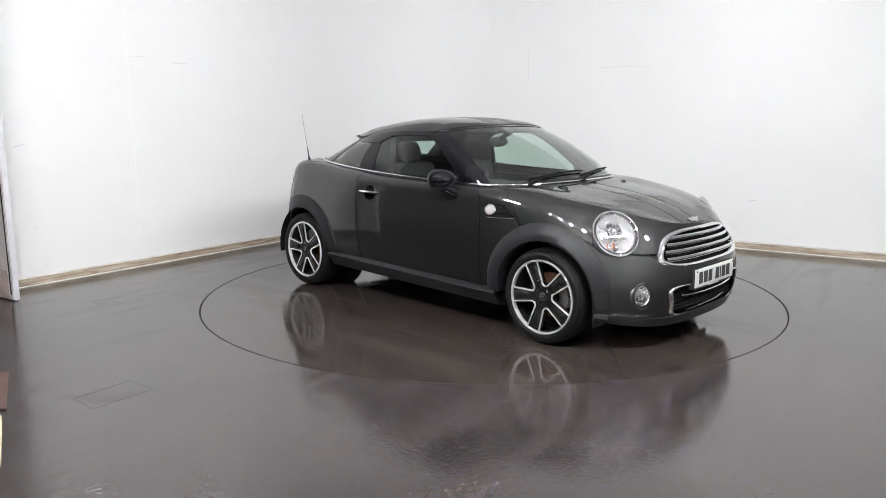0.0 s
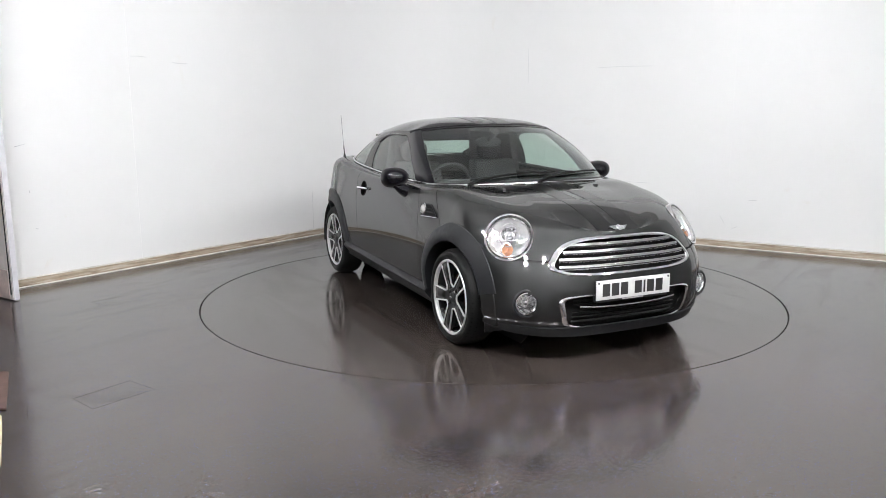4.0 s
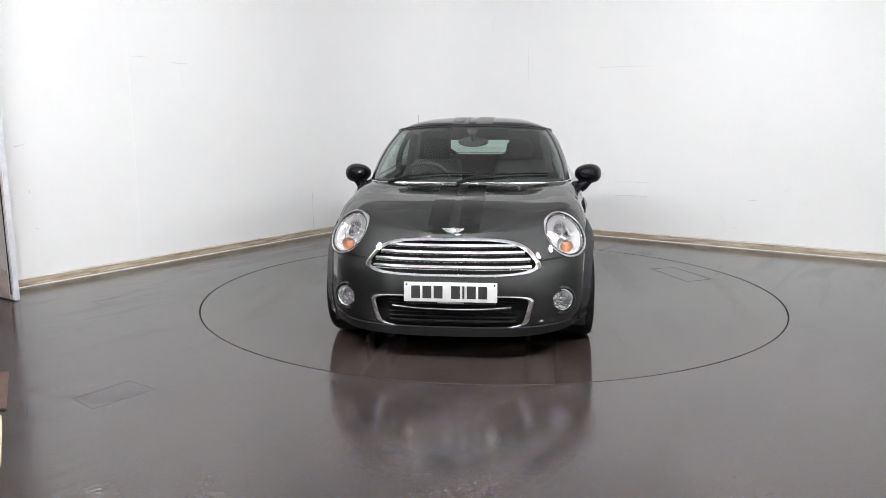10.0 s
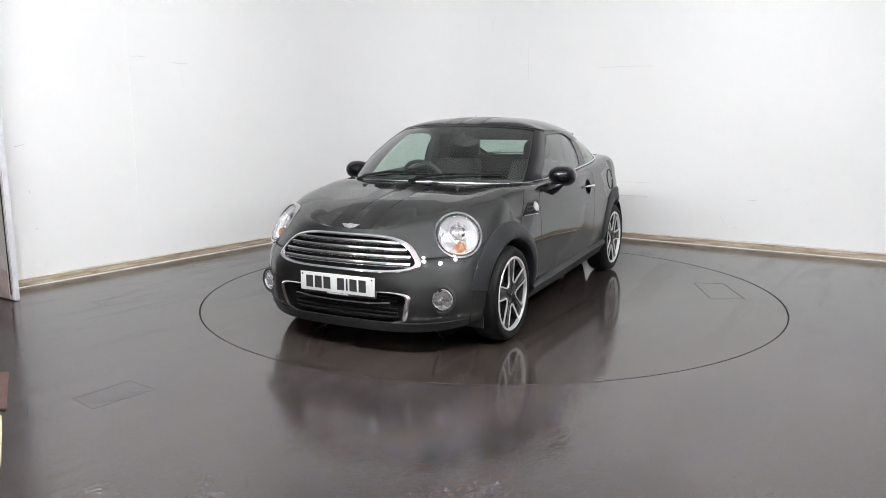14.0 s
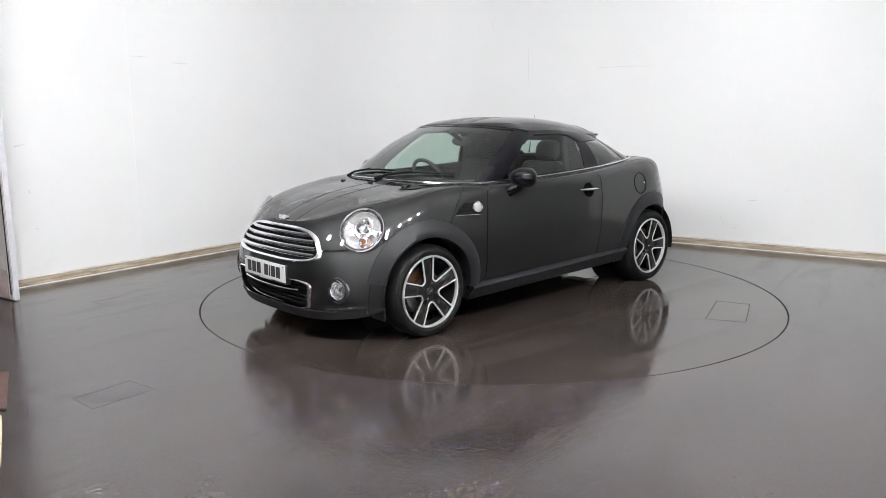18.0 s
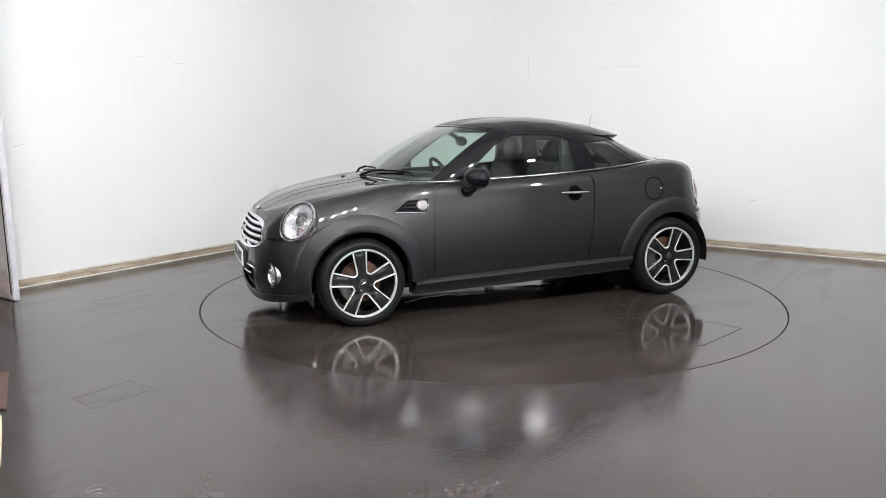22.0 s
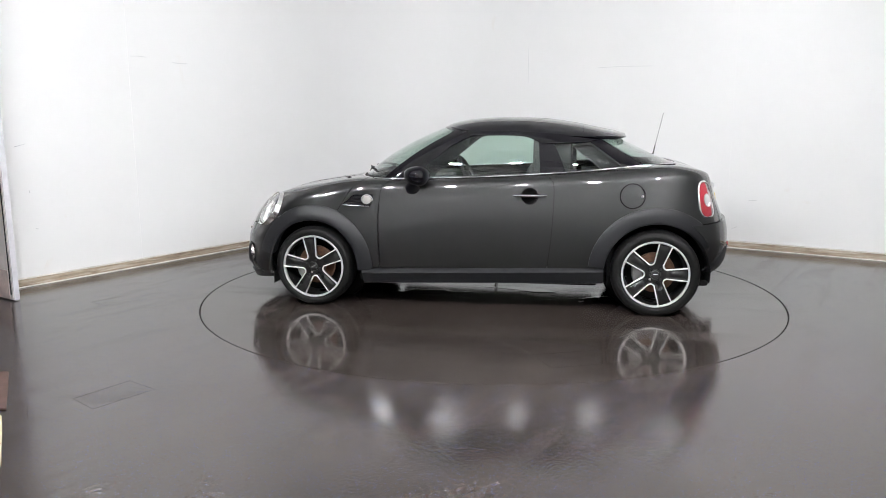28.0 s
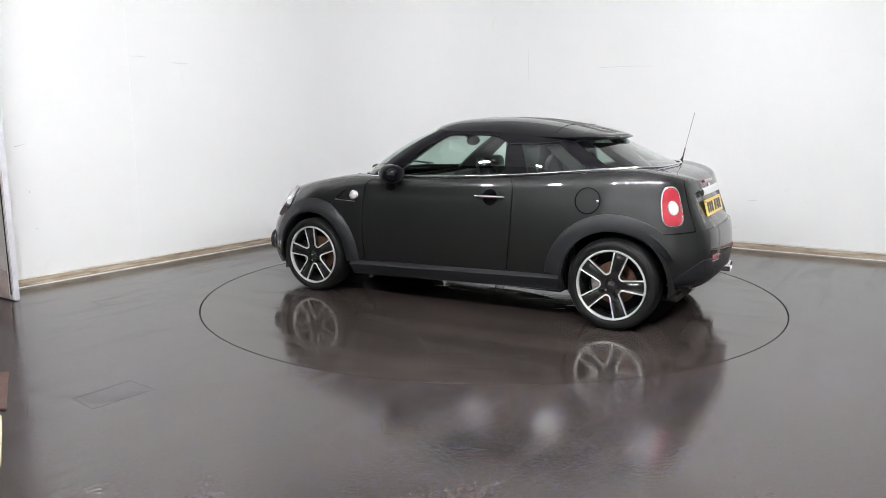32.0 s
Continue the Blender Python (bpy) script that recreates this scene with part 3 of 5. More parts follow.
def outline(a, xf, pf, xr, pr, w, x1, x2):
    """Plan outline from the nose (a=0) along the side (1 to 2) to the tail (a=3)."""
    a = np.asarray(a, float)
    tf = np.clip(1 - a, 0, 1) * math.pi / 2
    tr = np.clip(a - 2, 0, 1) * math.pi / 2
    x = x1 + (x2 - x1) * np.clip(a - 1, 0, 1) + (xf - x1) * np.sin(tf) ** (2 / pf) + (xr - x2) * np.sin(tr) ** (2 / pr)
    y = w(x) * np.clip(np.cos(tf), 0, 1) ** (2 / pf) * np.clip(np.cos(tr), 0, 1) ** (2 / pr)
    return x, np.where((a <= 0) | (a >= 3), 0, y)


def body_at(a, v):
    """Body surface, left half: v from 0 (sill) over 4 (belt) to 6 (middle line)."""
    a, v = np.broadcast_arrays(np.asarray(a, float), np.asarray(v, float))
    K = []
    for xf, pf, xr, pr, w, zf in GUIDES:
        x, y = outline(a, xf, pf, xr, pr, w, X1, X2)
        K.append(np.stack([x, y, zf(x)], -1))
    x4, y4, z4 = K[4][..., 0], K[4][..., 1], K[4][..., 2]
    zc = np.maximum(CROWN(x4), z4)
    for q in (0.52, 0.0):
        K.append(np.stack([x4, y4 * q, zc - (zc - z4) * q**2], -1))
    K.insert(0, 2 * K[0] - K[1])
    K.append(K[6] * np.array([1, -1, 1]))
    K = np.stack(K, -2)
    i = np.clip(np.floor(v).astype(int), 0, 5)
    t = (v - i)[..., None]
    p = [np.take_along_axis(K, (i + k)[..., None, None], -2)[..., 0, :] for k in range(4)]
    out = 0.5 * (2 * p[1] + (p[2] - p[0]) * t + (2 * p[0] - 5 * p[1] + 4 * p[2] - p[3]) * t**2 + (3 * p[1] - p[0] - 3 * p[2] + p[3]) * t**3)
    return out


# cabin: base ring on the belt and roof ring above
CAB_W0 = spl((-1.4, 0.70), (-0.5, 0.712), (0, 0.722), (0.6, 0.715))
CAB_Z0 = spl((-1.42, 1.040), (-1.3, 1.043), (-1.1, 1.035), (-0.85, 1.015), (-0.45, 0.986), (0, 0.963), (0.5, 0.947), (0.8, 0.942), (0.97, 0.950))
CAB_W1 = spl((-0.9, 0.550), (-0.5, 0.575), (0, 0.580), (0.4, 0.565))
CAB_Z1 = spl((-1.0, 1.242), (-0.75, 1.248), (-0.5, 1.262), (-0.2, 1.282), (0.05, 1.284), (0.20, 1.304), (0.30, 1.328))


def cabin_at(a, v):
    """Cabin surface, left half: v from 0 (belt) to 1 (roof edge)."""
    a, v = np.broadcast_arrays(np.asarray(a, float), np.asarray(v, float))
    x0, y0 = outline(a, 0.97, 2.6, -1.40, 3.2, CAB_W0, 0.50, -0.45)
    x1, y1 = outline(a, 0.300, 2.3, -0.97, 2.6, CAB_W1, 0.08, -0.42)
    P0 = np.stack([x0, y0, CAB_Z0(x0)], -1)
    P1 = np.stack([x1, y1, CAB_Z1(x1)], -1)
    t = v[..., None]
    b = 4 * t * (1 - t)
    d = P1 - P0
    side = np.stack([np.clip(x0 - 0.5, 0, 1) * 0.09 + np.clip(-0.45 - x0, 0, 1) * -0.02, np.sign(y0) * 0.024 * np.clip(y0 / 0.7, 0, 1), 0.012 + 0.008 * np.clip((x0 - 0.5) / 0.4, 0, 1) - 0.030 * np.clip((-0.6 - x0) / 0.7, 0, 1)], -1)
    return P0 + d * t + side * b


ROOF_Z = spl((-1.04, 1.261), (-0.842, 1.304), (-0.668, 1.340), (-0.405, 1.376), (-0.138, 1.384), (0.05, 1.377), (0.178, 1.361), (0.25, 1.347), (0.31, 1.330))


def roof_at(a, v):
    """Roof skin: v from 0 (outer edge, a little proud of the glass) to 1 (middle line)."""
    a, v = np.broadcast_arrays(np.asarray(a, float), np.asarray(v, float))
    x, y = outline(a, 0.310, 2.3, -1.04, 3.4, lambda s: CAB_W1(s) + 0.008, 0.08, -0.42)
    zr = CAB_Z1(x) - 0.004
    zc = np.maximum(ROOF_Z(x), zr + 0.002)
    q = 1 - v
    z = zc - (zc - zr) * q ** 3.2
    yy = y * (q + 0.06 * np.sin(np.pi * q))
    return np.stack([x + 0 * v, yy, z], -1)


def surface_patch(surf, a0, a1, v0, v1, na, nv, off=0.0, lip=0.0, lips="", both=False, sgn=1, cut=None):
    """Mesh over part of a surface; the bounds may be functions of v (for a) or of a (for v)."""
    uu, ww = np.meshgrid(np.linspace(0, 1, na), np.linspace(0, 1, nv), indexing="ij")
    if callable(v0) or callable(v1):
        A = a0 + (a1 - a0) * uu
        lo = v0(A) if callable(v0) else v0
        hi = v1(A) if callable(v1) else v1
        V = lo + (hi - lo) * ww
    else:
        V = v0 + (v1 - v0) * ww
        lo = a0(V) if callable(a0) else a0
        hi = a1(V) if callable(a1) else a1
        A = lo + (hi - lo) * uu
    e = 1e-3
    P = surf(A, V)
    da = surf(np.clip(A + e, 0, 3), V) - surf(np.clip(A - e, 0, 3), V)
    vm = 6.0 if surf is body_at else 1.0
    dv = surf(A, np.clip(V + e, 0, vm)) - surf(A, np.clip(V - e, 0, vm))
    N = np.cross(da, dv)
    ln = np.linalg.norm(N, axis=-1, keepdims=True)
    N = N / np.maximum(ln, 1e-12)
    mid = np.stack([np.clip(P[..., 0], -1.0, 1.0) * 0.8, 0 * P[..., 1], 0 * P[..., 2] + 0.5], -1)
    s = np.sign(np.sum(N * (P - mid)))
    N = N * s
    if callable(off):
        off = off(A)[..., None]
    bm = grid_bm(P + off * N, lip, lips, N, flip=s < 0)
    bmesh.ops.remove_doubles(bm, verts=bm.verts[:], dist=1e-5)
    if cut:
        bmesh.ops.delete(bm, geom=[f for f in bm.faces if cut(f.calc_center_median())], context="FACES")
    if both:
        mirror_bm(bm)
    elif sgn < 0:
        flipped_side(bm)
    return bm


_tab = np.linspace(0, 3, 601)
_tx = body_at(_tab, np.full(601, 3.0))[:, 0]


def at_x(x):
    """The a at which the shoulder has that x."""
    return np.interp(-np.asarray(x, float), -_tx, _tab)


def tree_of(surf, vmax, n=220, m=120):
    P = surf(*np.meshgrid(np.linspace(0, 3, n), np.linspace(0, vmax, m), indexing="ij"))
    bm = grid_bm(P)
    mirror_bm(bm, False)
    bm.normal_update()
    t = BVHTree.FromBMesh(bm)
    bm.free()
    return t


BODY_TREE, CABIN_TREE, ROOF_TREE = tree_of(body_at, 6.0, 400, 200), tree_of(cabin_at, 1.0), tree_of(roof_at, 1.0)


def shot(tree, start, way):
    p, n, _, _ = tree.ray_cast(Vector(start), Vector(way))
    if p is None:
        p, n, _, _ = tree.find_nearest(Vector(start) + 1.5 * Vector(way))
    if n.dot(Vector(way)) > 0:
        n = -n
    return p, n


def on_side(x, z, sgn=1):
    return shot(BODY_TREE, (x, 2 * sgn, z), (0, -sgn, 0))


def on_front(y, z):
    return shot(BODY_TREE, (4, y, z), (-1, 0, 0))


def on_rear(y, z):
    return shot(BODY_TREE, (-4, y, z), (1, 0, 0))


def on_top(x, y, tree=None):
    return shot(tree or BODY_TREE, (x, y, 3), (0, 0, -1))


def in_arch(r):
    return lambda c: min(math.hypot(c.x - FRONT_AXLE, c.z - AXLE_Z), math.hypot(c.x - REAR_AXLE, c.z - AXLE_Z - 0.01)) < r


def arch_cut(bm, split_f=0.388, split_r=0.472):
    """Opens the wheel arches with a clean round edge: wide behind the plastic trim, tight below its ends."""
    def limit(c):
        best = None
        for ax, az, split, low in ((FRONT_AXLE, AXLE_Z, split_f, 0.346), (REAR_AXLE, AXLE_Z + 0.01, split_r, 0.358)):
            d = math.hypot(c.x - ax, c.z - az)
            fore = (c.x - ax) * (1 if ax > 0 else -1) > 0
            r = low if fore and c.z < split else 0.400
            if d < r and abs(c.y) > 0.35:
                best = (ax, az, d, r)
        return best
    hit = {v: limit(v.co) for v in bm.verts}
    bmesh.ops.delete(bm, geom=[f for f in bm.faces if all(hit[v] for v in f.verts)], context="FACES")
    for v in bm.verts:
        h = hit.get(v)
        if h:
            ax, az, d, r = h
            k = r / max(d, 1e-4)
            v.co.x, v.co.z = ax + (v.co.x - ax) * k, az + (v.co.z - az) * k
    return bm


car = new("car")
tagged(car, "dark grey metallic two-seat coupe with gloss black roof", "car")

GAP = 0.0014
# panel lines: x against v on the side
door_front = spl((0, 0.722), (1.0, 0.728), (2.0, 0.731), (3.0, 0.722), (3.6, 0.700), (4.0, 0.655), (4.5, 0.640))
door_rear = spl((0, -0.485), (1.0, -0.490), (2.0, -0.515), (3.0, -0.530), (3.6, -0.520), (4.0, -0.482), (4.5, -0.470))
hood_side = spl((2.8, 1.065), (3.0, 1.045), (3.5, 0.965), (4.0, 0.875), (4.5, 0.845), (5.0, 0.895), (5.5, 0.940), (6.0, 0.955))
deck_edge = spl((4.0, -1.31), (4.3, -1.33), (4.6, -1.36), (5.0, -1.395), (6.0, -1.41))
SILL_V = 0.93
HATCH_A = 2.66


def lamp_hole(c, r=0.130):
    """Inside the headlamp's or the front grille's opening."""
    d = Vector((c.x - 1.632, abs(c.y) - 0.640, c.z - 0.713))
    n = HEAD_N
    d -= n * d.dot(n)
    return d.length < r and c.x > 1.35


HEAD_N = Vector((math.cos(radians(33)) * math.cos(radians(36)), math.cos(radians(33)) * math.sin(radians(36)), math.sin(radians(33))))
GRILLE_Z, GRILLE_H, GRILLE_W = 0.608, 0.103, 0.465


def grille_point(th, k=1.0, kz=None):
    """Point (y, z) of the radiator grille's outline, wider below."""
    kz = k if kz is None else kz
    c, s = math.cos(th), math.sin(th)
    z = math.copysign(abs(s) ** (2 / 3.3), s)
    y = math.copysign(abs(c) ** (2 / 4.0), c) * (1 - 0.18 * z)
    return GRILLE_W * y * k, GRILLE_Z + GRILLE_H * z * kz


def intake_point(th, k=1.0, kz=None):
    kz = k if kz is None else kz
    c, s = math.cos(th), math.sin(th)
    z = math.copysign(abs(s) ** (2 / 6.5), s)
    y = math.copysign(abs(c) ** (2 / 7.0), c) * (1 + 0.055 * z)
    return 0.445 * y * k, 0.305 + (0.095 - 0.012 * (1 - y * y) * (z < 0) * -1) * z * kz


def inside(c, point, k):
    if c.x < 1.5:
        return False
    y, z = abs(c.y), c.z
    best = False
    pts = [point(t * math.pi / 24, k) for t in range(48)]
    n = len(pts)
    j = n - 1
    for i in range(n):
        (yi, zi), (yj, zj) = pts[i], pts[j]
        if (zi > z) != (zj > z) and y < (yj - yi) * (z - zi) / (zj - zi) + yi:
            best = not best
        j = i
    return best


def fog_hole(c):
    return c.x > 1.6 and math.hypot(abs(c.y) - 0.620, c.z - 0.360) < 0.052


def front_cut(c):
    return lamp_hole(c) or fog_hole(c) or inside(c, grille_point, 0.95) or inside(c, intake_point, 0.96)


# painted panels
part("bonnet", surface_patch(body_at, 0.0, lambda v: at_x(hood_side(v)) - GAP, 3.035, 6.0, 150, 100, 0, 0.012, "i1 j0", True, cut=front_cut), PAINT, car, "dark grey metallic bonnet")
part("front_bumper", arch_cut(surface_patch(body_at, 0.0, float(at_x(1.48)), 0.0, 2.965, 90, 60, 0, 0.012, "j1 j0", True, cut=front_cut)), PAINT, car, "dark grey metallic front bumper")
for sgn in (1, -1):
    b1 = arch_cut(surface_patch(body_at, float(at_x(1.48)), lambda v: at_x(door_front(v)) - GAP, SILL_V, 3.0, 60, 40, 0, 0.012, "i1", False, sgn))
    b2 = surface_patch(body_at, lambda v: at_x(hood_side(v)) + GAP, lambda v: at_x(door_front(v)) - GAP, 3.0, 4.35, 16, 24, 0, 0.012, "i0 i1", False, sgn)
    part("front_wing", join_bm(b1, b2), PAINT, car)
    part("door", surface_patch(body_at, lambda v: at_x(door_front(v)) + GAP, lambda v: at_x(door_rear(v)) - GAP, SILL_V, 4.35, 50, 50, 0, 0.012, "i0 i1 j0", False, sgn), PAINT, car, "dark grey metallic door")
    part("rear_quarter", arch_cut(surface_patch(body_at, lambda v: at_x(door_rear(v)) + GAP, HATCH_A - 0.006, SILL_V, 4.35, 90, 56, 0, 0.012, "i0 i1", False, sgn, lambda c: c.z < 0.59 and c.x < -1.55)), PAINT, car)
lid = join_bm(surface_patch(body_at, HATCH_A + 0.004, 3.0, 2.24, 4.0, 70, 50, 0, 0.012, "i0 j0", True),
              surface_patch(body_at, lambda v: at_x(deck_edge(v)), 3.0, 4.0, 6.0, 40, 24, 0, 0, "", True))
# pressed recess for plate and handle
for v in lid.verts:
    fy = min(1, max(0, (0.39 - abs(v.co.y)) / 0.07))
    fz = min(1, max(0, (v.co.z - 0.675) / 0.035)) * min(1, max(0, (0.90 - v.co.z) / 0.035))
    v.co.x += 0.018 * fy * fy * (3 - 2 * fy) * fz * fz * (3 - 2 * fz)
part("boot_lid", lid, PAINT, car, "dark grey metallic boot lid")
part("rear_bumper", arch_cut(surface_patch(body_at, float(at_x(-1.42)), 3.0, 0.0, 2.27, 90, 40, lambda a: 0.0035 + 0.014 * np.clip((a - 2.30) / 0.35, 0, 1) ** 1.5, 0.03, "j0 j1", True)), PAINT, car, "dark grey metallic rear bumper")
part("rear_valance", surface_patch(body_at, 2.42, 3.0, lambda a: 0.62 - 0.22 * np.clip((a - 2.42) / 0.2, 0, 1) ** 0.5, lambda a: 0.62 + 0.86 * np.clip((a - 2.42) / 0.25, 0, 1) ** 0.5, 50, 14, lambda a: 0.007 + 0.014 * np.clip((a - 2.30) / 0.35, 0, 1) ** 1.5, 0.008, "j0 j1", True), PLASTIC, car, "dark plastic rear bumper insert")
part("bumper_lip", arch_cut(surface_patch(body_at, 0.0, float(at_x(1.52)), -0.0, 0.46, 80, 12, lambda a: 0.014 - 0.0115 * np.clip((a - float(at_x(1.66)) + 0.3) / 0.3, 0, 1), 0.012, "j1 j0", True)), PLASTIC, car, "dark plastic lower lip")

for sgn in (1, -1):
    seam = body_at(np.linspace(float(at_x(-1.50)), HATCH_A, 40), np.full(40, 2.285))
    part("bumper_joint", tube_bm([(x, sgn * (y + 0.002), z) for x, y, z in seam], 0.0038, 6), SHADE_AND_JOINT, car, "dark joint above the rear bumper")

# dark inner shell behind the gaps
part("inner_shell", surface_patch(body_at, 0.0, 3.0, 0.05, 4.05, 160, 40, -0.035, both=True, cut=lambda c: (c.x < -1.5 and abs(c.y) < 0.42 and c.z > 0.62) or in_arch(0.36)(c) or lamp_hole(c, 0.140) or fog_hole(c) or inside(c, grille_point, 1.0) or inside(c, intake_point, 1.0)), DEEP, car)
part("floor_pan", box_bm(-1.62, 1.72, -0.60, 0.60, 0.19, 0.24, 0.02), DEEP, car)
part("front_bulkhead", box_bm(0.70, 0.74, -0.70, 0.70, 0.2, 0.92), DEEP, car)
part("rear_bulkhead", box_bm(-0.95, -0.91, -0.70, 0.70, 0.2, 0.96), DEEP, car)
part("parcel_shelf", box_bm(-1.38, -0.72, -0.62, 0.62, 0.94, 0.965, 0.01), TRIM, car, "black carpeted parcel shelf")
part("under_tray", box_bm(-0.84, 0.84, -0.66, 0.66, 0.180, 0.21, 0.02), DEEP, car)
part("silencer", lathe_bm([(0, -0.28), (0.085, -0.28), (0.10, -0.25), (0.10, 0.25), (0.085, 0.28), (0, 0.28)], 24, pose(-1.56, -0.1, 0.27, 90, 0, 0)), STEEL, car, "exhaust silencer")
part("exhaust_pipe", lathe_bm([(0.0, 0.0), (0.026, 0.0), (0.034, 0.01), (0.034, 0.19), (0.038, 0.20), (0.040, 0.195), (0.040, 0.0)], 24, pose(-1.60, -0.22, 0.312, 0, -90, 0)), CHROME, car, "chrome exhaust tip")

# sills
for sgn in (1, -1):
    bm = bmesh.new()
    rows = []
    for k in range(31):
        x = 0.86 - 1.74 * k / 30
        zt = 0.282 + (0.338 - 0.282) * k / 30
        zb = 0.172 + (0.222 - 0.172) * k / 30
        y = 0.802 + 0.004 * math.sin(k / 30 * math.pi)
        rows.append([bm.verts.new((x, sgn * yy, z)) for yy, z in ((y - 0.03, zt + 0.012), (y + 0.004, zt), (y + 0.022, zt - 0.022), (y + 0.016, zt - 0.036), (y - 0.020, zb + 0.034), (y - 0.026, zb + 0.008), (y - 0.045, zb), (y - 0.12, zb))])
    for k in range(30):
        for i in range(7):
            bm.faces.new((rows[k][i], rows[k + 1][i], rows[k + 1][i + 1], rows[k][i + 1]))
    bm.faces.new(rows[0])
    bm.faces.new(rows[-1])
    bmesh.ops.recalc_face_normals(bm, faces=bm.faces[:])
    part("sill", bm, PLASTIC, car, "dark plastic side sill")


def flare(axle_x, axle_z, r_out, r_in, a0, a1, sgn, swell=1.0):
    """Wheel-arch trim: follows the body at its outer edge, swells and turns in over the tyre."""
    bm = bmesh.new()
    rows = []
    n = 48
    for k in range(n + 1):
        a = radians(a0 + (a1 - a0) * k / n)
        c, s = math.cos(a), math.sin(a)
        p, _ = on_side(axle_x + r_out * c, max(axle_z + r_out * s, 0.24), sgn)
        q, _ = on_side(axle_x + (r_in + 0.05) * c, max(axle_z + (r_in + 0.05) * s, 0.24), sgn)
        yo, yi = abs(p.y), abs(q.y)
        prof = ((r_out + 0.004, yo - 0.012), (r_out, yo + 0.006), (r_out - 0.012, yo + 0.014), ((r_out + r_in) / 2, (yo + yi) / 2 + 0.026 * swell), (r_in + 0.02, yi + 0.031 * swell), (r_in + 0.004, yi + 0.027 * swell), (r_in, yi + 0.017 * swell), (r_in + 0.004, yi - 0.03), (r_in + 0.03, yi - 0.16))
        rows.append([bm.verts.new((axle_x + r * c, sgn * y, axle_z + r * s)) for r, y in prof])
    for k in range(n):
        for i in range(len(rows[0]) - 1):
            bm.faces.new((rows[k][i], rows[k + 1][i], rows[k + 1][i + 1], rows[k][i + 1]))
    bm.faces.new(rows[0])
    bm.faces.new(rows[-1])
    bmesh.ops.recalc_face_normals(bm, faces=bm.faces[:])
    return bm


def wheel_well(axle_x, sgn):
    m = Matrix.Translation((axle_x, 0, AXLE_Z)) @ pose(0, 0, 0, -90 * sgn, 0, 0)
    bm = lathe_bm([(0.0, 0.42), (0.355, 0.42), (0.365, 0.45), (0.365, 0.79)], 40)
    bmesh.ops.delete(bm, geom=[f for f in bm.faces if f.calc_center_median().y * sgn > 0.05 and f.calc_center_median().z > 0.46], context="FACES")
    bm.transform(m)
    return bm


for sgn in (1, -1):
    part("arch_trim", flare(FRONT_AXLE, AXLE_Z, 0.446, 0.336, 12.5, 184, sgn), PLASTIC, car, "dark plastic front wheel-arch trim")
    part("arch_trim", flare(REAR_AXLE, AXLE_Z, 0.462, 0.352, 6, 155, sgn, 0.55), PLASTIC, car, "dark plastic rear wheel-arch trim")
    part("bumper_corner", flare(FRONT_AXLE, AXLE_Z, 0.430, 0.338, -13, 12.2, sgn), PAINT, car, "dark grey front bumper corner")
    part("bumper_corner", flare(REAR_AXLE, AXLE_Z, 0.440, 0.354, 155.4, 183, sgn, 0.55), PAINT, car, "dark grey rear bumper corner")
    part("wheel_well", wheel_well(FRONT_AXLE, sgn), DEEP, car)
    part("mud_flap", box_bm(1.560, 1.568, min(sgn * 0.64, sgn * 0.755), max(sgn * 0.64, sgn * 0.770), 0.150, 0.24, 0.003), BLACK, car, "black deflector flap ahead of the wheel")
    part("wheel_well", wheel_well(REAR_AXLE, sgn), DEEP, car)

# ---- wheels ----


def rounded_line(corners, radii, n=7):
    """An open line through corners, each inner corner rounded by its radius."""
    P = [Vector(c) for c in corners]
    out = [P[0]]
    for i in range(1, len(P) - 1):
        a, b = (P[i - 1] - P[i]).normalized(), (P[i + 1] - P[i]).normalized()
        half = a.angle(b) / 2
        r = radii[i]
        t = r / math.tan(half)
        c = P[i] + (a + b).normalized() * (r / math.sin(half))
        p0, p1 = P[i] + a * t - c, P[i] + b * t - c
        for k in range(n + 1):
            f = k / n
            out.append(c + (p0 * (1 - f) + p1 * f).normalized() * r)
    out.append(P[-1])
    return out


def spoke_half(r):
    """Half the width of a spoke at a distance from the hub."""
    return 0.0243 + 0.096 * r


def opening_line():
    """One of the five openings between the spokes, pointing along +x: from the rim in, round and out again."""
    c36, s36 = math.cos(radians(36)), math.sin(radians(36))

    def edge(r):
        w = spoke_half(r)
        return r * c36 + w * s36, r * s36 - w * c36
    far, near = edge(0.2150), edge(0.0735)
    line = rounded_line([far, near, (near[0] - 0.006, 0), (near[0], -near[1]), (far[0], -far[1])], (0, 0.0125, 0.02, 0.0125, 0))
    pts = []
    for p, q in zip(line[:-1], line[1:]):
        m = max(1, int((q - p).length / 0.012))
        pts += [tuple(p + (q - p) * k / m) for k in range(m)]
    return pts + [tuple(line[-1])]


